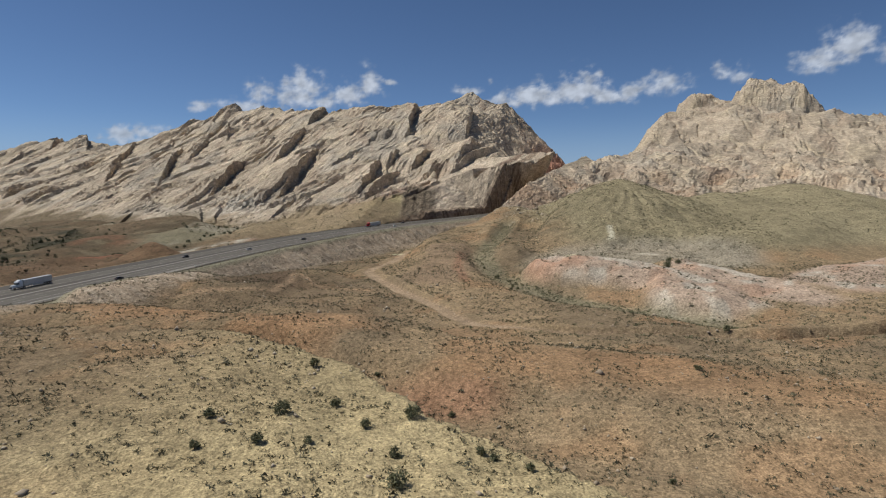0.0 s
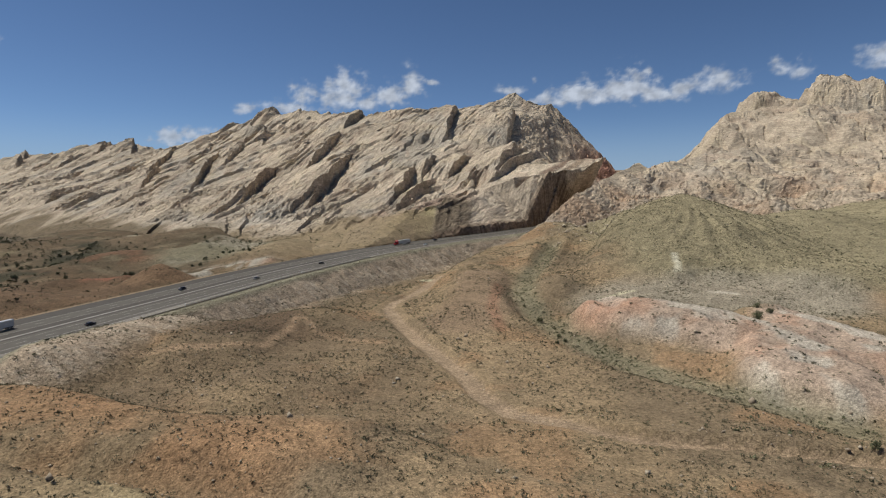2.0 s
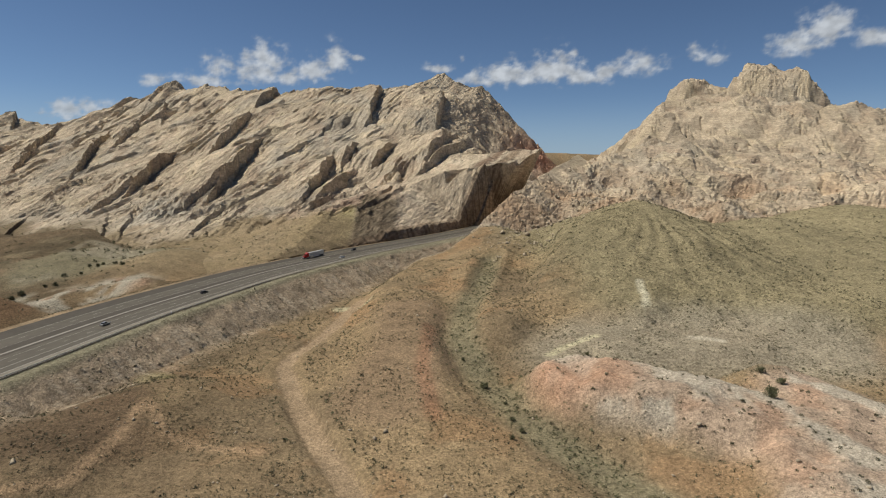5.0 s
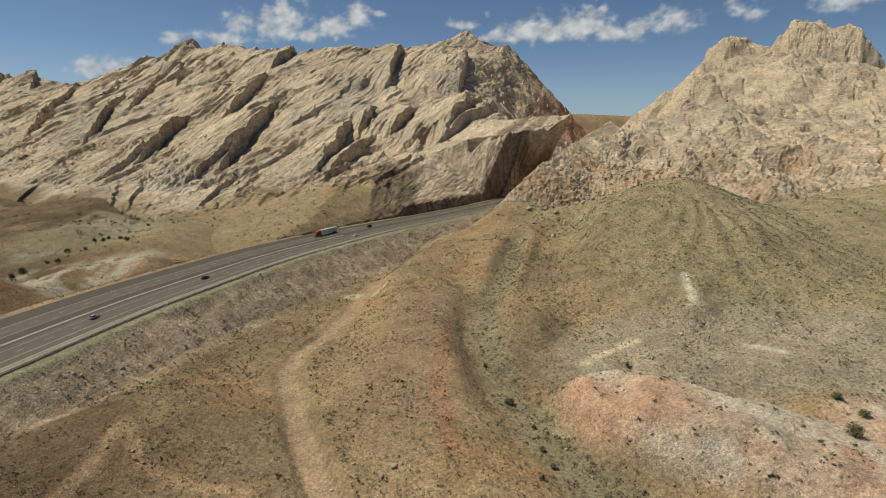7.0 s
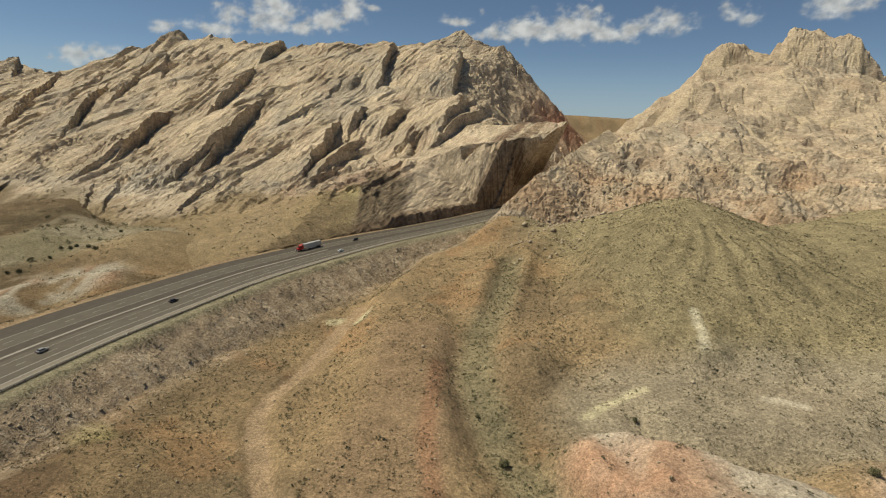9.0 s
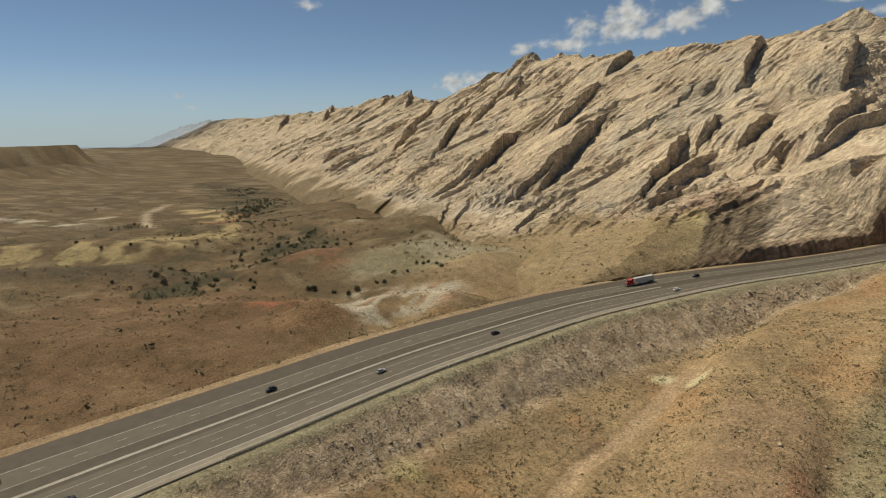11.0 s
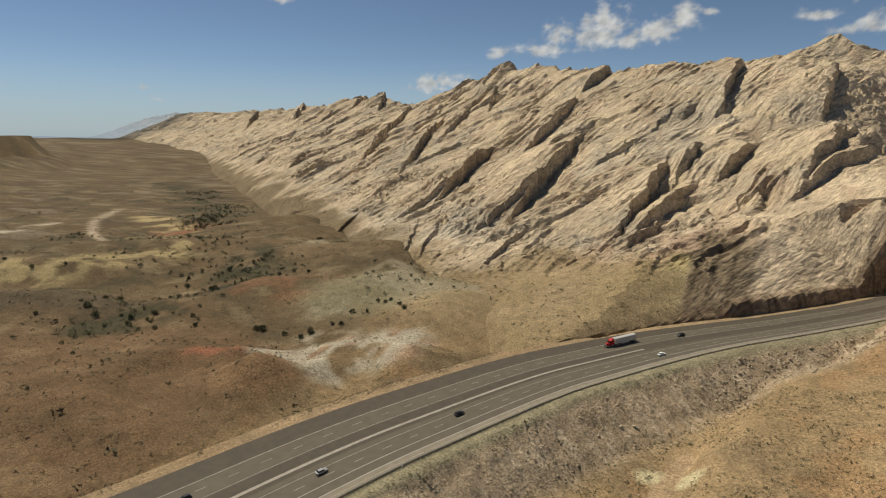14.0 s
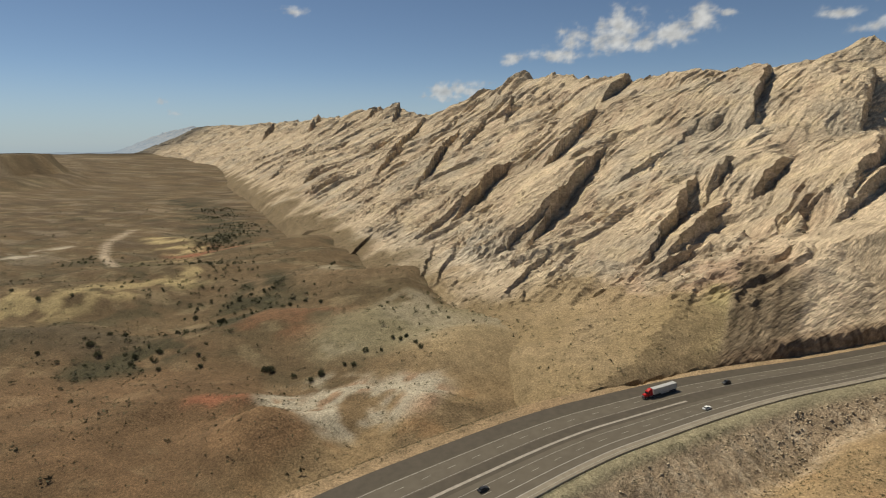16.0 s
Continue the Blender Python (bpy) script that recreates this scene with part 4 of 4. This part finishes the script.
def open_land(xy, bare=True):
    x, y = xy[:, 0], xy[:, 1]
    gap, high = road_gap(x, y)
    s, d = to_sd(x, y)
    keep = (gap > 6) & (along(x, y, WASH)[0] > 7) & ~((d > 175) & (s < -60))
    if bare:
        mound = np.maximum(near_line(x, y, [(185, -95, 0), (215, -122, 0), (235, -150, 0), (225, -190, 0)], 16, 12), near_line(x, y, [(255, -120, 0), (265, -190, 0)], 10, 14))
        keep &= rng.uniform(0, 1, len(x)) > 0.9 * mound
    clump = fbm(x / 25, y / 25, 3, 320)
    keep &= rng.uniform(-0.45, 0.25, len(x)) < clump
    return xy[keep]


near = open_land(scatter(150000, -60, 350, -440, 130))
shrubs("sagebrush", near, base_z(near[:, 0], near[:, 1]), rng.gamma(3, 0.085, len(near)) + 0.10, 10, SAGE, "low grey-green desert shrubs scattered over the soil")
dry = open_land(scatter(26000, -60, 350, -440, 130))
shrubs("dry_grass", dry, base_z(dry[:, 0], dry[:, 1]), rng.uniform(0.15, 0.35, len(dry)), 6, STRAW, "tufts of straw-coloured dry grass")
left = open_land(scatter(22000, -650, -60, -150, 420))
shrubs("sagebrush", left, base_z(left[:, 0], left[:, 1]), rng.gamma(4, 0.12, len(left)) + 0.2, 7, SAGE, "low dark shrubs on the brown plain")
wide = scatter(26000, -1300, -60, -200, 900)
wide = wide[(road_gap(wide[:, 0], wide[:, 1])[0] > 8) & (fbm(wide[:, 0] / 60 + 9, wide[:, 1] / 34, 4, 206) > rng.uniform(-0.1, 0.35, len(wide))) & ~((to_sd(wide[:, 0], wide[:, 1])[1] > 150))]
shrubs("brush_patches", wide, base_z(wide[:, 0], wide[:, 1]), rng.gamma(3, 0.25, len(wide)) + 0.4, 7, SAGE, "dark brush in patches over the wide valley")
bed = scatter(16000, -40, 330, -260, 120)
bed = bed[(along(bed[:, 0], bed[:, 1], GULLY)[0] < rng.gamma(2, 4, len(bed))) | ((np.abs(along(bed[:, 0], bed[:, 1], WASH)[0] - 9) < 2) & (rng.uniform(0, 1, len(bed)) < 0.5))]
shrubs("greasewood", bed, base_z(bed[:, 0], bed[:, 1]), rng.uniform(0.3, 0.9, len(bed)), 14, GREEN_SAGE, "denser green shrubs along the dry gullies")
verge = scatter(16000, -120, 330, -300, 330)
gap, high = road_gap(verge[:, 0], verge[:, 1])
verge = verge[(~high) & (gap > 5) & (gap < 10)]
shrubs("verge_weeds", verge, base_z(verge[:, 0], verge[:, 1]), rng.uniform(0.2, 0.6, len(verge)), 8, SAGE, "grey-green weeds along the road bank")
cone = scatter(9000, 170, 480, -40, 260)
shrubs("sagebrush", cone, np.maximum(base_z(cone[:, 0], cone[:, 1]), mountain_z(cone[:, 0], cone[:, 1])), rng.gamma(4, 0.1, len(cone)) + 0.15, 8, SAGE, "small dark shrubs dotted over the debris cone")
sd = np.stack([rng.uniform(-900, -60, 7000), rng.uniform(115, 330, 7000)], -1)
sd = sd[rng.uniform(0, 1, len(sd)) < np.interp(sd[:, 1], [115, 200, 330], [1, 0.8, 0.15])]
xy = np.stack(to_xy(sd[:, 0], sd[:, 1]), -1)
shrubs("sagebrush", xy, ridge_z(sd[:, 0], sd[:, 1]), rng.gamma(4, 0.15, len(sd)) + 0.2, 8, SAGE, "dark shrubs on the foot of the rock ridge")


dots = scatter(420, 165, 300, -205, -75)
dots = dots[near_line(dots[:, 0], dots[:, 1], [(185, -95, 0), (215, -122, 0), (235, -150, 0), (250, -180, 0)], 24, 8) > 0.5]
shrubs("mound_shrubs", dots, base_z(dots[:, 0], dots[:, 1]), rng.uniform(0.35, 0.75, len(dots)), 26, SAGE, "round brown-green shrubs dotted over the clay mounds")
crag = scatter(5000, 230, 900, 130, 800)
zc = mountain_z(crag[:, 0], crag[:, 1])
crag, zc = crag[zc > 30], zc[zc > 30]
keep = rng.uniform(0, 1, len(crag)) < np.interp(zc, [30, 90, 180, 260], [0.9, 0.5, 0.2, 0.06])
shrubs("crag_shrubs", crag[keep], zc[keep], rng.gamma(3, 0.25, keep.sum()) + 0.3, 9, SAGE, "dark shrubs rooted in cracks of the pale dome")
sd = np.stack([rng.uniform(-1000, -80, 6000), rng.uniform(250, 760, 6000)], -1)
sd = sd[fbm(sd[:, 0] / 50, sd[:, 1] / 50, 3, 340) > rng.uniform(0.0, 0.4, len(sd))]
xy = np.stack(to_xy(sd[:, 0], sd[:, 1]), -1)
shrubs("crag_shrubs", xy, ridge_z(sd[:, 0], sd[:, 1]), rng.gamma(3, 0.22, len(sd)) + 0.3, 8, SAGE, "sparse dark shrubs in joints of the tilted slabs")


def stones(name, xy, z, size, label):
    """Angular stones of eight faces."""
    n = len(xy)
    base = np.array([(1, 0, 0), (0, 1, 0), (-1, 0, 0), (0, -1, 0), (0, 0, 0.8), (0, 0, -0.6)], float)
    p = base[None] * rng.uniform(0.55, 1.3, (n, 6, 1)) + rng.normal(0, 0.15, (n, 6, 3))
    a = rng.uniform(0, 2 * np.pi, n)
    c, s = np.cos(a)[:, None], np.sin(a)[:, None]
    p = np.stack([p[..., 0] * c - p[..., 1] * s, p[..., 0] * s + p[..., 1] * c, p[..., 2]], -1) * size[:, None, None]
    p += np.stack([xy[:, 0], xy[:, 1], z + 0.15 * size], -1)[:, None, :]
    faces = np.array([(0, 1, 4), (1, 2, 4), (2, 3, 4), (3, 0, 4), (1, 0, 5), (2, 1, 5), (3, 2, 5), (0, 3, 5)])
    f = (np.arange(n)[:, None, None] * 6 + faces[None]).reshape(-1, 3)
    return tagged(many(name, p.reshape(-1, 3), f, STONE), label, "stones", kind="stuff")


bank = scatter(60000, -90, 260, -260, 300)
gap, high = road_gap(bank[:, 0], bank[:, 1])
zb = base_z(bank[:, 0], bank[:, 1])
bank = bank[(~high) & (gap > 10) & (gap < 34) & (zb > -13) & (rng.uniform(0, 1, len(bank)) < np.interp(bank[:, 1], [-120, -60, 100, 170], [0.1, 0.5, 0.7, 1.0]))]
stones("bank_rubble", bank, base_z(bank[:, 0], bank[:, 1]), rng.gamma(2.0, 0.12, len(bank)) + 0.08 + 0.5 * (bank[:, 1] > 120) * rng.uniform(0, 1, len(bank)), "pale broken rock spread down the road bank")
loose = scatter(9000, -40, 300, -430, 60)
loose = loose[(road_gap(loose[:, 0], loose[:, 1])[0] > 8) & (fbm(loose[:, 0] / 18, loose[:, 1] / 18, 2, 330) > 0.05)]
stones("loose_stones", loose, base_z(loose[:, 0], loose[:, 1]), rng.gamma(2, 0.12, len(loose)) + 0.06, "loose tan stones on the desert floor")

flank = scatter(3600, 185, 340, 95, 300)
flank = flank[(road_gap(flank[:, 0], flank[:, 1])[0] > 12) & (along(flank[:, 0], flank[:, 1], [(205, 100, 0), (222, 120, 0), (245, 200, 0), (300, 235, 0)])[0] < rng.gamma(2, 14, len(flank)))]
stones("talus_blocks", flank, np.maximum(base_z(flank[:, 0], flank[:, 1]), mountain_z(flank[:, 0], flank[:, 1])), rng.gamma(1.6, 0.36, len(flank)) + 0.2, "pale and rusty blocks fallen between dome and debris cone")


# ---------- trees and large bushes ----------
def bush_leaves(high, wide, clumps, per, leaf):
    """Leaf triangles in clumps, with gaps between them."""
    at = []
    for _ in range(clumps):
        a, r, h = rng.uniform(0, 6.283), wide * math.sqrt(rng.uniform(0.02, 1)), high * rng.uniform(0.22, 1.0)
        r *= math.sqrt(max(0.15, 1 - (h / high - 0.45) ** 2 * 2.2))
        c = np.array([r * math.cos(a), r * math.sin(a), h])
        size = 0.2 * wide * rng.uniform(0.7, 1.4)
        mid = c + rng.normal(0, size, (per, 3))
        at.append(mid[:, None, :] + rng.normal(0, leaf, (per, 3, 3)))
    p = np.concatenate(at).reshape(-1, 3)
    p[:, 2] = np.maximum(p[:, 2], 0.05)
    return p


def bush(name, x, y, size, leaf_mat, label, category, group):
    z = float(base_z(np.array([x]), np.array([y]))[0])
    thing = new(name)
    thing.matrix_basis = pose(x, y, z, 0, 0, float(rng.uniform(0, 360)))
    high, wide = size * float(rng.uniform(0.7, 0.9)), size * float(rng.uniform(0.5, 0.62))
    for k in range(5):
        bm = bmesh.new()
        lean = Matrix.Rotation(float(rng.uniform(0, 6.28)), 4, "Z") @ Matrix.Rotation(float(rng.uniform(0.2, 0.8)), 4, "X")
        bmesh.ops.create_cone(bm, cap_ends=True, segments=6, radius1=0.03 * size, radius2=0.008 * size, depth=high * 0.8, matrix=lean @ Matrix.Translation((0, 0, high * 0.36)))
        part("stem", bm, BARK, thing)
    p = bush_leaves(high, wide, int(16 + 5 * size), 34, 0.075 * size ** 0.6)
    crown = many("crown", p, np.arange(len(p)).reshape(-1, 3), leaf_mat)
    crown.parent = thing
    return tagged(thing, label, category, group)


BENCH_BUSHES = [(69.9, -335.8, 2.4), (78, -329, 1.5), (84.1, -338.7, 1.6), (91.9, -334.2, 2.3), (89.5, -357.5, 2.4), (89.2, -349.1, 1.6), (71.1, -309.2, 1.8), (83.3, -283, 1.2), (102.2, -347.5, 1.3),
                (109, -352.3, 1.2), (58.9, -339.5, 1.6), (75.8, -346, 1.0), (68.6, -347.7, 1.6), (101.2, -304.9, 1.2), (104.1, -348.9, 1.2), (60.2, -349.6, 1.2), (135.4, -342.3, 1.1)]
GULLY_BUSHES = [(206.9, -234.4, 2.2), (165.3, -293.2, 1.5), (148.4, -77.3, 2.6), (235.6, -125.3, 4.0), (245.6, -116.8, 2.5), (245.6, -105.6, 2.5), (195.3, -64.6, 1.6), (153.1, -94.2, 1.3),
                (152.7, -106.8, 1.5), (153.8, -115.7, 1.6), (144, -50.6, 1.4), (153.4, -29, 1.2), (148.8, -122.3, 1.5)]
VALLEY_TREES = [(-187, 126, 4.4), (-175, 127, 4.6), (-148, 137, 3.6), (-138, 140, 3.0), (-129, 144, 3.2), (-109, 166, 3.2), (-100, 178, 3.6), (-125, 170, 3.2), (-122, 153, 2.8), (-330, 108, 4.6), (-311, 105, 4.2),
                (-296, 111, 3.6), (-284, 104, 3.6), (-279, 128, 3.8), (-331, 150, 3.6), (-347, 130, 3.6), (-361, 90, 3.6), (-244, 245, 3.6), (-233, 246, 3.6), (-249, 235, 3.6), (-261, 227, 3.4),
                (-273, 219, 3.6), (-292, 198, 4.0), (-292, 186, 3.6), (-298, 168, 3.2), (-90, 170, 3.0), (-120, 192, 3.0), (-489, 150, 3.6), (-528, 157, 3.6), (-468, 169, 3.6),
                (-297, 275, 3.4), (-305, 264, 3.0), (-312, 250, 3.4), (-318, 232, 3.6), (-324, 215, 3.2), (-330, 199, 3.8), (-292, 353, 3.6), (-283, 345, 3.0), (-160, 134, 3.2), (-118, 182, 3.4),
                (-112, 190, 3.0), (-106, 196, 3.4), (-268, 108, 3.4), (-255, 113, 3.0), (-240, 117, 3.2), (-216, 120, 2.8)]
for x, y, size in BENCH_BUSHES:
    bush("desert_bush", x, y, size, GREEN_SAGE, "grey-green desert bush standing on the yellow bench", "bush", "bushes on the bench")
for x, y, size in GULLY_BUSHES:
    bush("gully_bush", x, y, size, GREEN_SAGE, "rounded green bush growing beside a dry gully", "bush", "bushes by the gully")
for x, y, size in VALLEY_TREES:
    x, y, size = x + float(rng.normal(0, 5)), y + float(rng.normal(0, 5)), size * float(rng.uniform(0.6, 1.15))
    bush("juniper_tree", x, y, size, JUNIPER, "low dark green juniper tree in the dry valley", "tree", "junipers in the valley")
far = np.concatenate([np.stack([rng.normal(cx, 24, n), rng.normal(cy, 22, n)], -1) for cx, cy, n in ((-640, 510, 70), (-610, 480, 80), (-650, 560, 60), (-732, 642, 60), (-860, 720, 60), (-966, 809, 60), (-480, 330, 40), (-400, 300, 30), (-330, 250, 30), (-290, 240, 30), (-280, 130, 25), (-300, 95, 25), (-560, 330, 25), (-680, 330, 25), (-425, 230, 20), (-130, 240, 18))])
p = np.concatenate([bush_leaves(s * 0.8, s * 0.6, 10, 9, 0.3) + np.array([x, y, z]) for (x, y), z, s in zip(far, base_z(far[:, 0], far[:, 1]), rng.uniform(2.0, 4.5, len(far)))])
tagged(many("far_thicket", p, np.arange(len(p)).reshape(-1, 3), JUNIPER), "dark thickets along the far valley floor", "thicket", kind="stuff")


# ---------- road furniture ----------
STEEL = plain("weathered_galvanised_steel", (0.33, 0.32, 0.30), 0.5, 0.7, 0.2, 1.0)
POST = plain("dark_weathered_post", (0.13, 0.11, 0.09), 0.85, 0, 0.25, 4.0)
WHITE_PLASTIC = plain("white_reflective_panel", (0.75, 0.75, 0.72), 0.4, 0, 0.06, 3.0)


def guardrail(first, last):
    thing = new("guardrail")
    k = np.arange(first, last)
    xy = RP[k, :2] - RN[k] * 1.6
    z = road_z(xy[:, 0], xy[:, 1])
    section = [(0.0, 0.42), (0.08, 0.47), (0.08, 0.55), (0.0, 0.6), (0.08, 0.65), (0.08, 0.73), (0.0, 0.78)]
    X = np.stack([xy[:, 0] - RN[k, 0] * o for o, h in section], -1)
    Y = np.stack([xy[:, 1] - RN[k, 1] * o for o, h in section], -1)
    Z = np.stack([z + h for o, h in section], -1)
    rail = sheet("rail", X, Y, Z, STEEL)
    rail.parent = thing
    shared = None
    for n in range(0, len(k), 2):
        if shared is None:
            post = part("post", block(0.16, 0.16, 1.3, (0, 0, -0.5), 0.01), POST, thing)
            shared = post.data
        else:
            post = new("post", shared)
            post.parent = thing
        post.matrix_basis = pose(xy[n, 0] - RN[k[n], 0] * 0.14, xy[n, 1] - RN[k[n], 1] * 0.14, z[n])
    tagged(thing, "long steel guardrail on short posts along the road bank", "guardrail")


sign_at = int(np.argmin(np.hypot(RP[:, 0], RP[:, 1])))
guardrail(sign_at - 47, sign_at + 40)
guardrail(sign_at - 140, sign_at - 66)


def marker(n, panel=True):
    xy = RP[n, :2] - RN[n] * 3.0
    thing = new("marker_post")
    thing.matrix_basis = pose(xy[0], xy[1], road_z(*xy) - 0.5, 0, 0, math.degrees(math.atan2(RG[n, 1], RG[n, 0])) - 90)
    part("post", block(0.1, 0.06, 2.0, (0, 0, 0), 0.01), STEEL, thing)
    part("panel", block(0.55, 0.04, 0.9, (0, -0.06, 1.35), 0.02), WHITE_PLASTIC, thing, "blank white reflective panel")
    return tagged(thing, "small white roadside marker on a steel post", "road marker", "markers along the road")


marker(sign_at)
marker(sign_at - 48)


# ---------- vehicles ----------
GLASS = plain("dark_vehicle_glass", (0.02, 0.022, 0.025), 0.1, 0, 0.05, 1)
RUBBER = plain("black_tyre_rubber", (0.02, 0.02, 0.02), 0.85, 0, 0.2, 8)
RIM = plain("dull_alloy_rim", (0.45, 0.45, 0.46), 0.35, 0.9, 0.1, 4)
LAMP = plain("clear_lamp_glass", (0.7, 0.68, 0.6), 0.15, 0, 0.05, 2)
TAIL = plain("red_lamp_glass", (0.35, 0.02, 0.015), 0.25, 0, 0.05, 2)
TRAILER = plain("dusty_silver_trailer_panel", (0.52, 0.51, 0.49), 0.4, 0.3, 0.1, 0.6)
CHASSIS = plain("black_chassis_steel", (0.03, 0.03, 0.03), 0.6, 0.3, 0.2, 2)


def wheel(parent, x, y, r, wide, name="wheel"):
    hub = part(name, disc(r, wide, (x, y, r)), RUBBER, parent)
    part("rim", disc(r * 0.58, wide * 1.06, (x, y, r), 12), RIM, hub)


def on_road(station, share, way=1):
    """The pose of a vehicle: metres along the road from the marker, share of the width, up or down the road."""
    n = sign_at + int(round(station / 2))
    x, y = RP[n, :2] + RN[n] * RP[n, 2] * share
    turn = math.degrees(math.atan2(RG[n, 1], RG[n, 0])) - 90 + (0 if way > 0 else 180)
    return pose(x, y, road_z(x, y) + 0.12, 2.4 * way, 0, turn)


def car(paint, x, y, way, label, tall=1.0):
    """y is ahead; a profile swept across the width, with rounded edges."""
    thing = new("car")
    side = [(-2.25, 0.35), (-2.3, 0.75), (-2.15, 0.95), (-1.3, 1.0), (0.95, 0.98), (1.95, 0.86), (2.25, 0.7), (2.28, 0.4), (2.1, 0.28), (-2.1, 0.28)]
    bm = bmesh.new()
    face = bm.faces.new([bm.verts.new((-0.9, y0, z0 * tall)) for y0, z0 in side])
    out = bmesh.ops.extrude_face_region(bm, geom=[face])
    bmesh.ops.translate(bm, vec=(1.8, 0, 0), verts=[v for v in out["geom"] if isinstance(v, bmesh.types.BMVert)])
    bmesh.ops.recalc_face_normals(bm, faces=bm.faces[:])
    bmesh.ops.bevel(bm, geom=bm.edges[:], offset=0.06, segments=2, affect="EDGES")
    part("body", bm, paint, thing)
    part("windows", block(1.62, 2.7, 0.48 * tall, (0, -0.45, 0.96 * tall), 0.05, (0.82, 0.66), -0.05), GLASS, thing)
    part("roof", block(1.34, 1.75, 0.06, (0, -0.5, 1.42 * tall), 0.02), paint, thing)
    for px in (-0.82, 0.82):
        for py in (-1.4, 1.4):
            wheel(thing, px, py, 0.33, 0.22)
        part("headlight", block(0.36, 0.1, 0.14, (px * 0.8, 2.22, 0.62 * tall), 0.03), LAMP, thing, "clear headlight")
        part("tail_light", block(0.3, 0.08, 0.16, (px * 0.85, -2.26, 0.72 * tall), 0.02), TAIL, thing, "red tail light")
    thing.matrix_basis = on_road(x, y, way)
    return tagged(thing, label, "car", "cars on the highway")


def truck(paint, x, y, way, label, front_y):
    """A tractor with its sleeper cab, and a long box trailer."""
    thing = new("semi_truck")
    part("trailer", block(2.6, 14.8, 2.85, (0, -3.2, 1.2), 0.06), TRAILER, thing, "long dusty silver box trailer")
    part("chassis", block(1.0, 21.0, 0.3, (0, 0, 0.85), 0.03), CHASSIS, thing)
    for px in (-1.28, 1.28):
        part("side_skirt", block(0.05, 5.5, 0.7, (px, -3.0, 0.5), 0.01), TRAILER, thing)
        part("fuel_tank", block(0.6, 1.8, 0.6, (px * 0.82, 5.6, 0.5), 0.2), RIM, thing, "polished fuel tank")
    cab = part("cab", block(2.4, 3.2, 2.6, (0, 6.2, 1.0), 0.15, (0.92, 0.9), -0.1), paint, thing)
    part("roof_fairing", block(2.2, 2.4, 0.8, (0, 5.9, 3.5), 0.2, (0.85, 0.55), -0.4), paint, cab)
    part("windshield", block(2.05, 0.12, 0.85, (0, 7.72, 2.3), 0.04, (0.92, 1), -0.12), GLASS, cab, "dark windshield")
    for px in (-1.17, 1.17):
        part("side_window", block(0.06, 1.0, 0.7, (px, 7.0, 2.35), 0.02), GLASS, cab, "dark side window")
    hood = part("hood", block(2.0, 2.2, 1.35, (0, 8.8, 0.85), 0.18, (0.86, 0.9), -0.1), paint, thing)
    part("grille", block(1.2, 0.08, 0.95, (0, 9.9, 0.95), 0.02), RIM, hood, "chrome grille")
    part("bumper", block(2.4, 0.3, 0.4, (0, 9.95, 0.45), 0.08), RIM, thing, "chrome bumper")
    for px in (-0.9, 0.9):
        part("headlight", block(0.3, 0.1, 0.25, (px * 0.95, 9.88, 1.15), 0.04), LAMP, hood, "clear headlight")
        part("tail_light", block(0.25, 0.05, 0.15, (px, -10.62, 1.0), 0.01), TAIL, thing, "red tail light")
    for py in (-9.6, -8.3, 4.2, 5.5, 8.9):
        for px in (-1.05, 1.05):
            wheel(thing, px, py, 0.5, 0.34 if py > 8 else 0.5)
    thing.matrix_basis = on_road(x, y, way)
    return tagged(thing, label, "truck", "trucks on the highway")


RED_PAINT = plain("bright_red_cab_paint", (0.45, 0.02, 0.02), 0.3, 0, 0.08, 1)
WHITE_PAINT = plain("white_vehicle_paint", (0.72, 0.72, 0.70), 0.3, 0, 0.05, 1)
DARK_PAINT = plain("dark_grey_car_paint", (0.035, 0.037, 0.042), 0.3, 0.3, 0.08, 1)
SILVER_PAINT = plain("silver_car_paint", (0.42, 0.42, 0.41), 0.35, 0.6, 0.08, 1)
truck(RED_PAINT, 150, 0.745, -1, "red tractor pulling a long silver box trailer downhill", 0)
truck(WHITE_PAINT, -160, 0.745, -1, "white tractor pulling a long box trailer on the highway", 0)
car(DARK_PAINT, -135, 0.2, 1, "dark grey car driving up the highway")
car(DARK_PAINT, -62, 0.655, -1, "dark car driving down the far lanes", 1.15)
car(SILVER_PAINT, -22, 0.29, 1, "silver car driving up the near lanes")
car(DARK_PAINT, 186, 0.655, -1, "black pickup-height car coming down from the canyon", 1.15)
car(WHITE_PAINT, 158, 0.2, 1, "white car driving up towards the canyon")
car(DARK_PAINT, 40, 0.29, 1, "dark car driving up the near lanes")
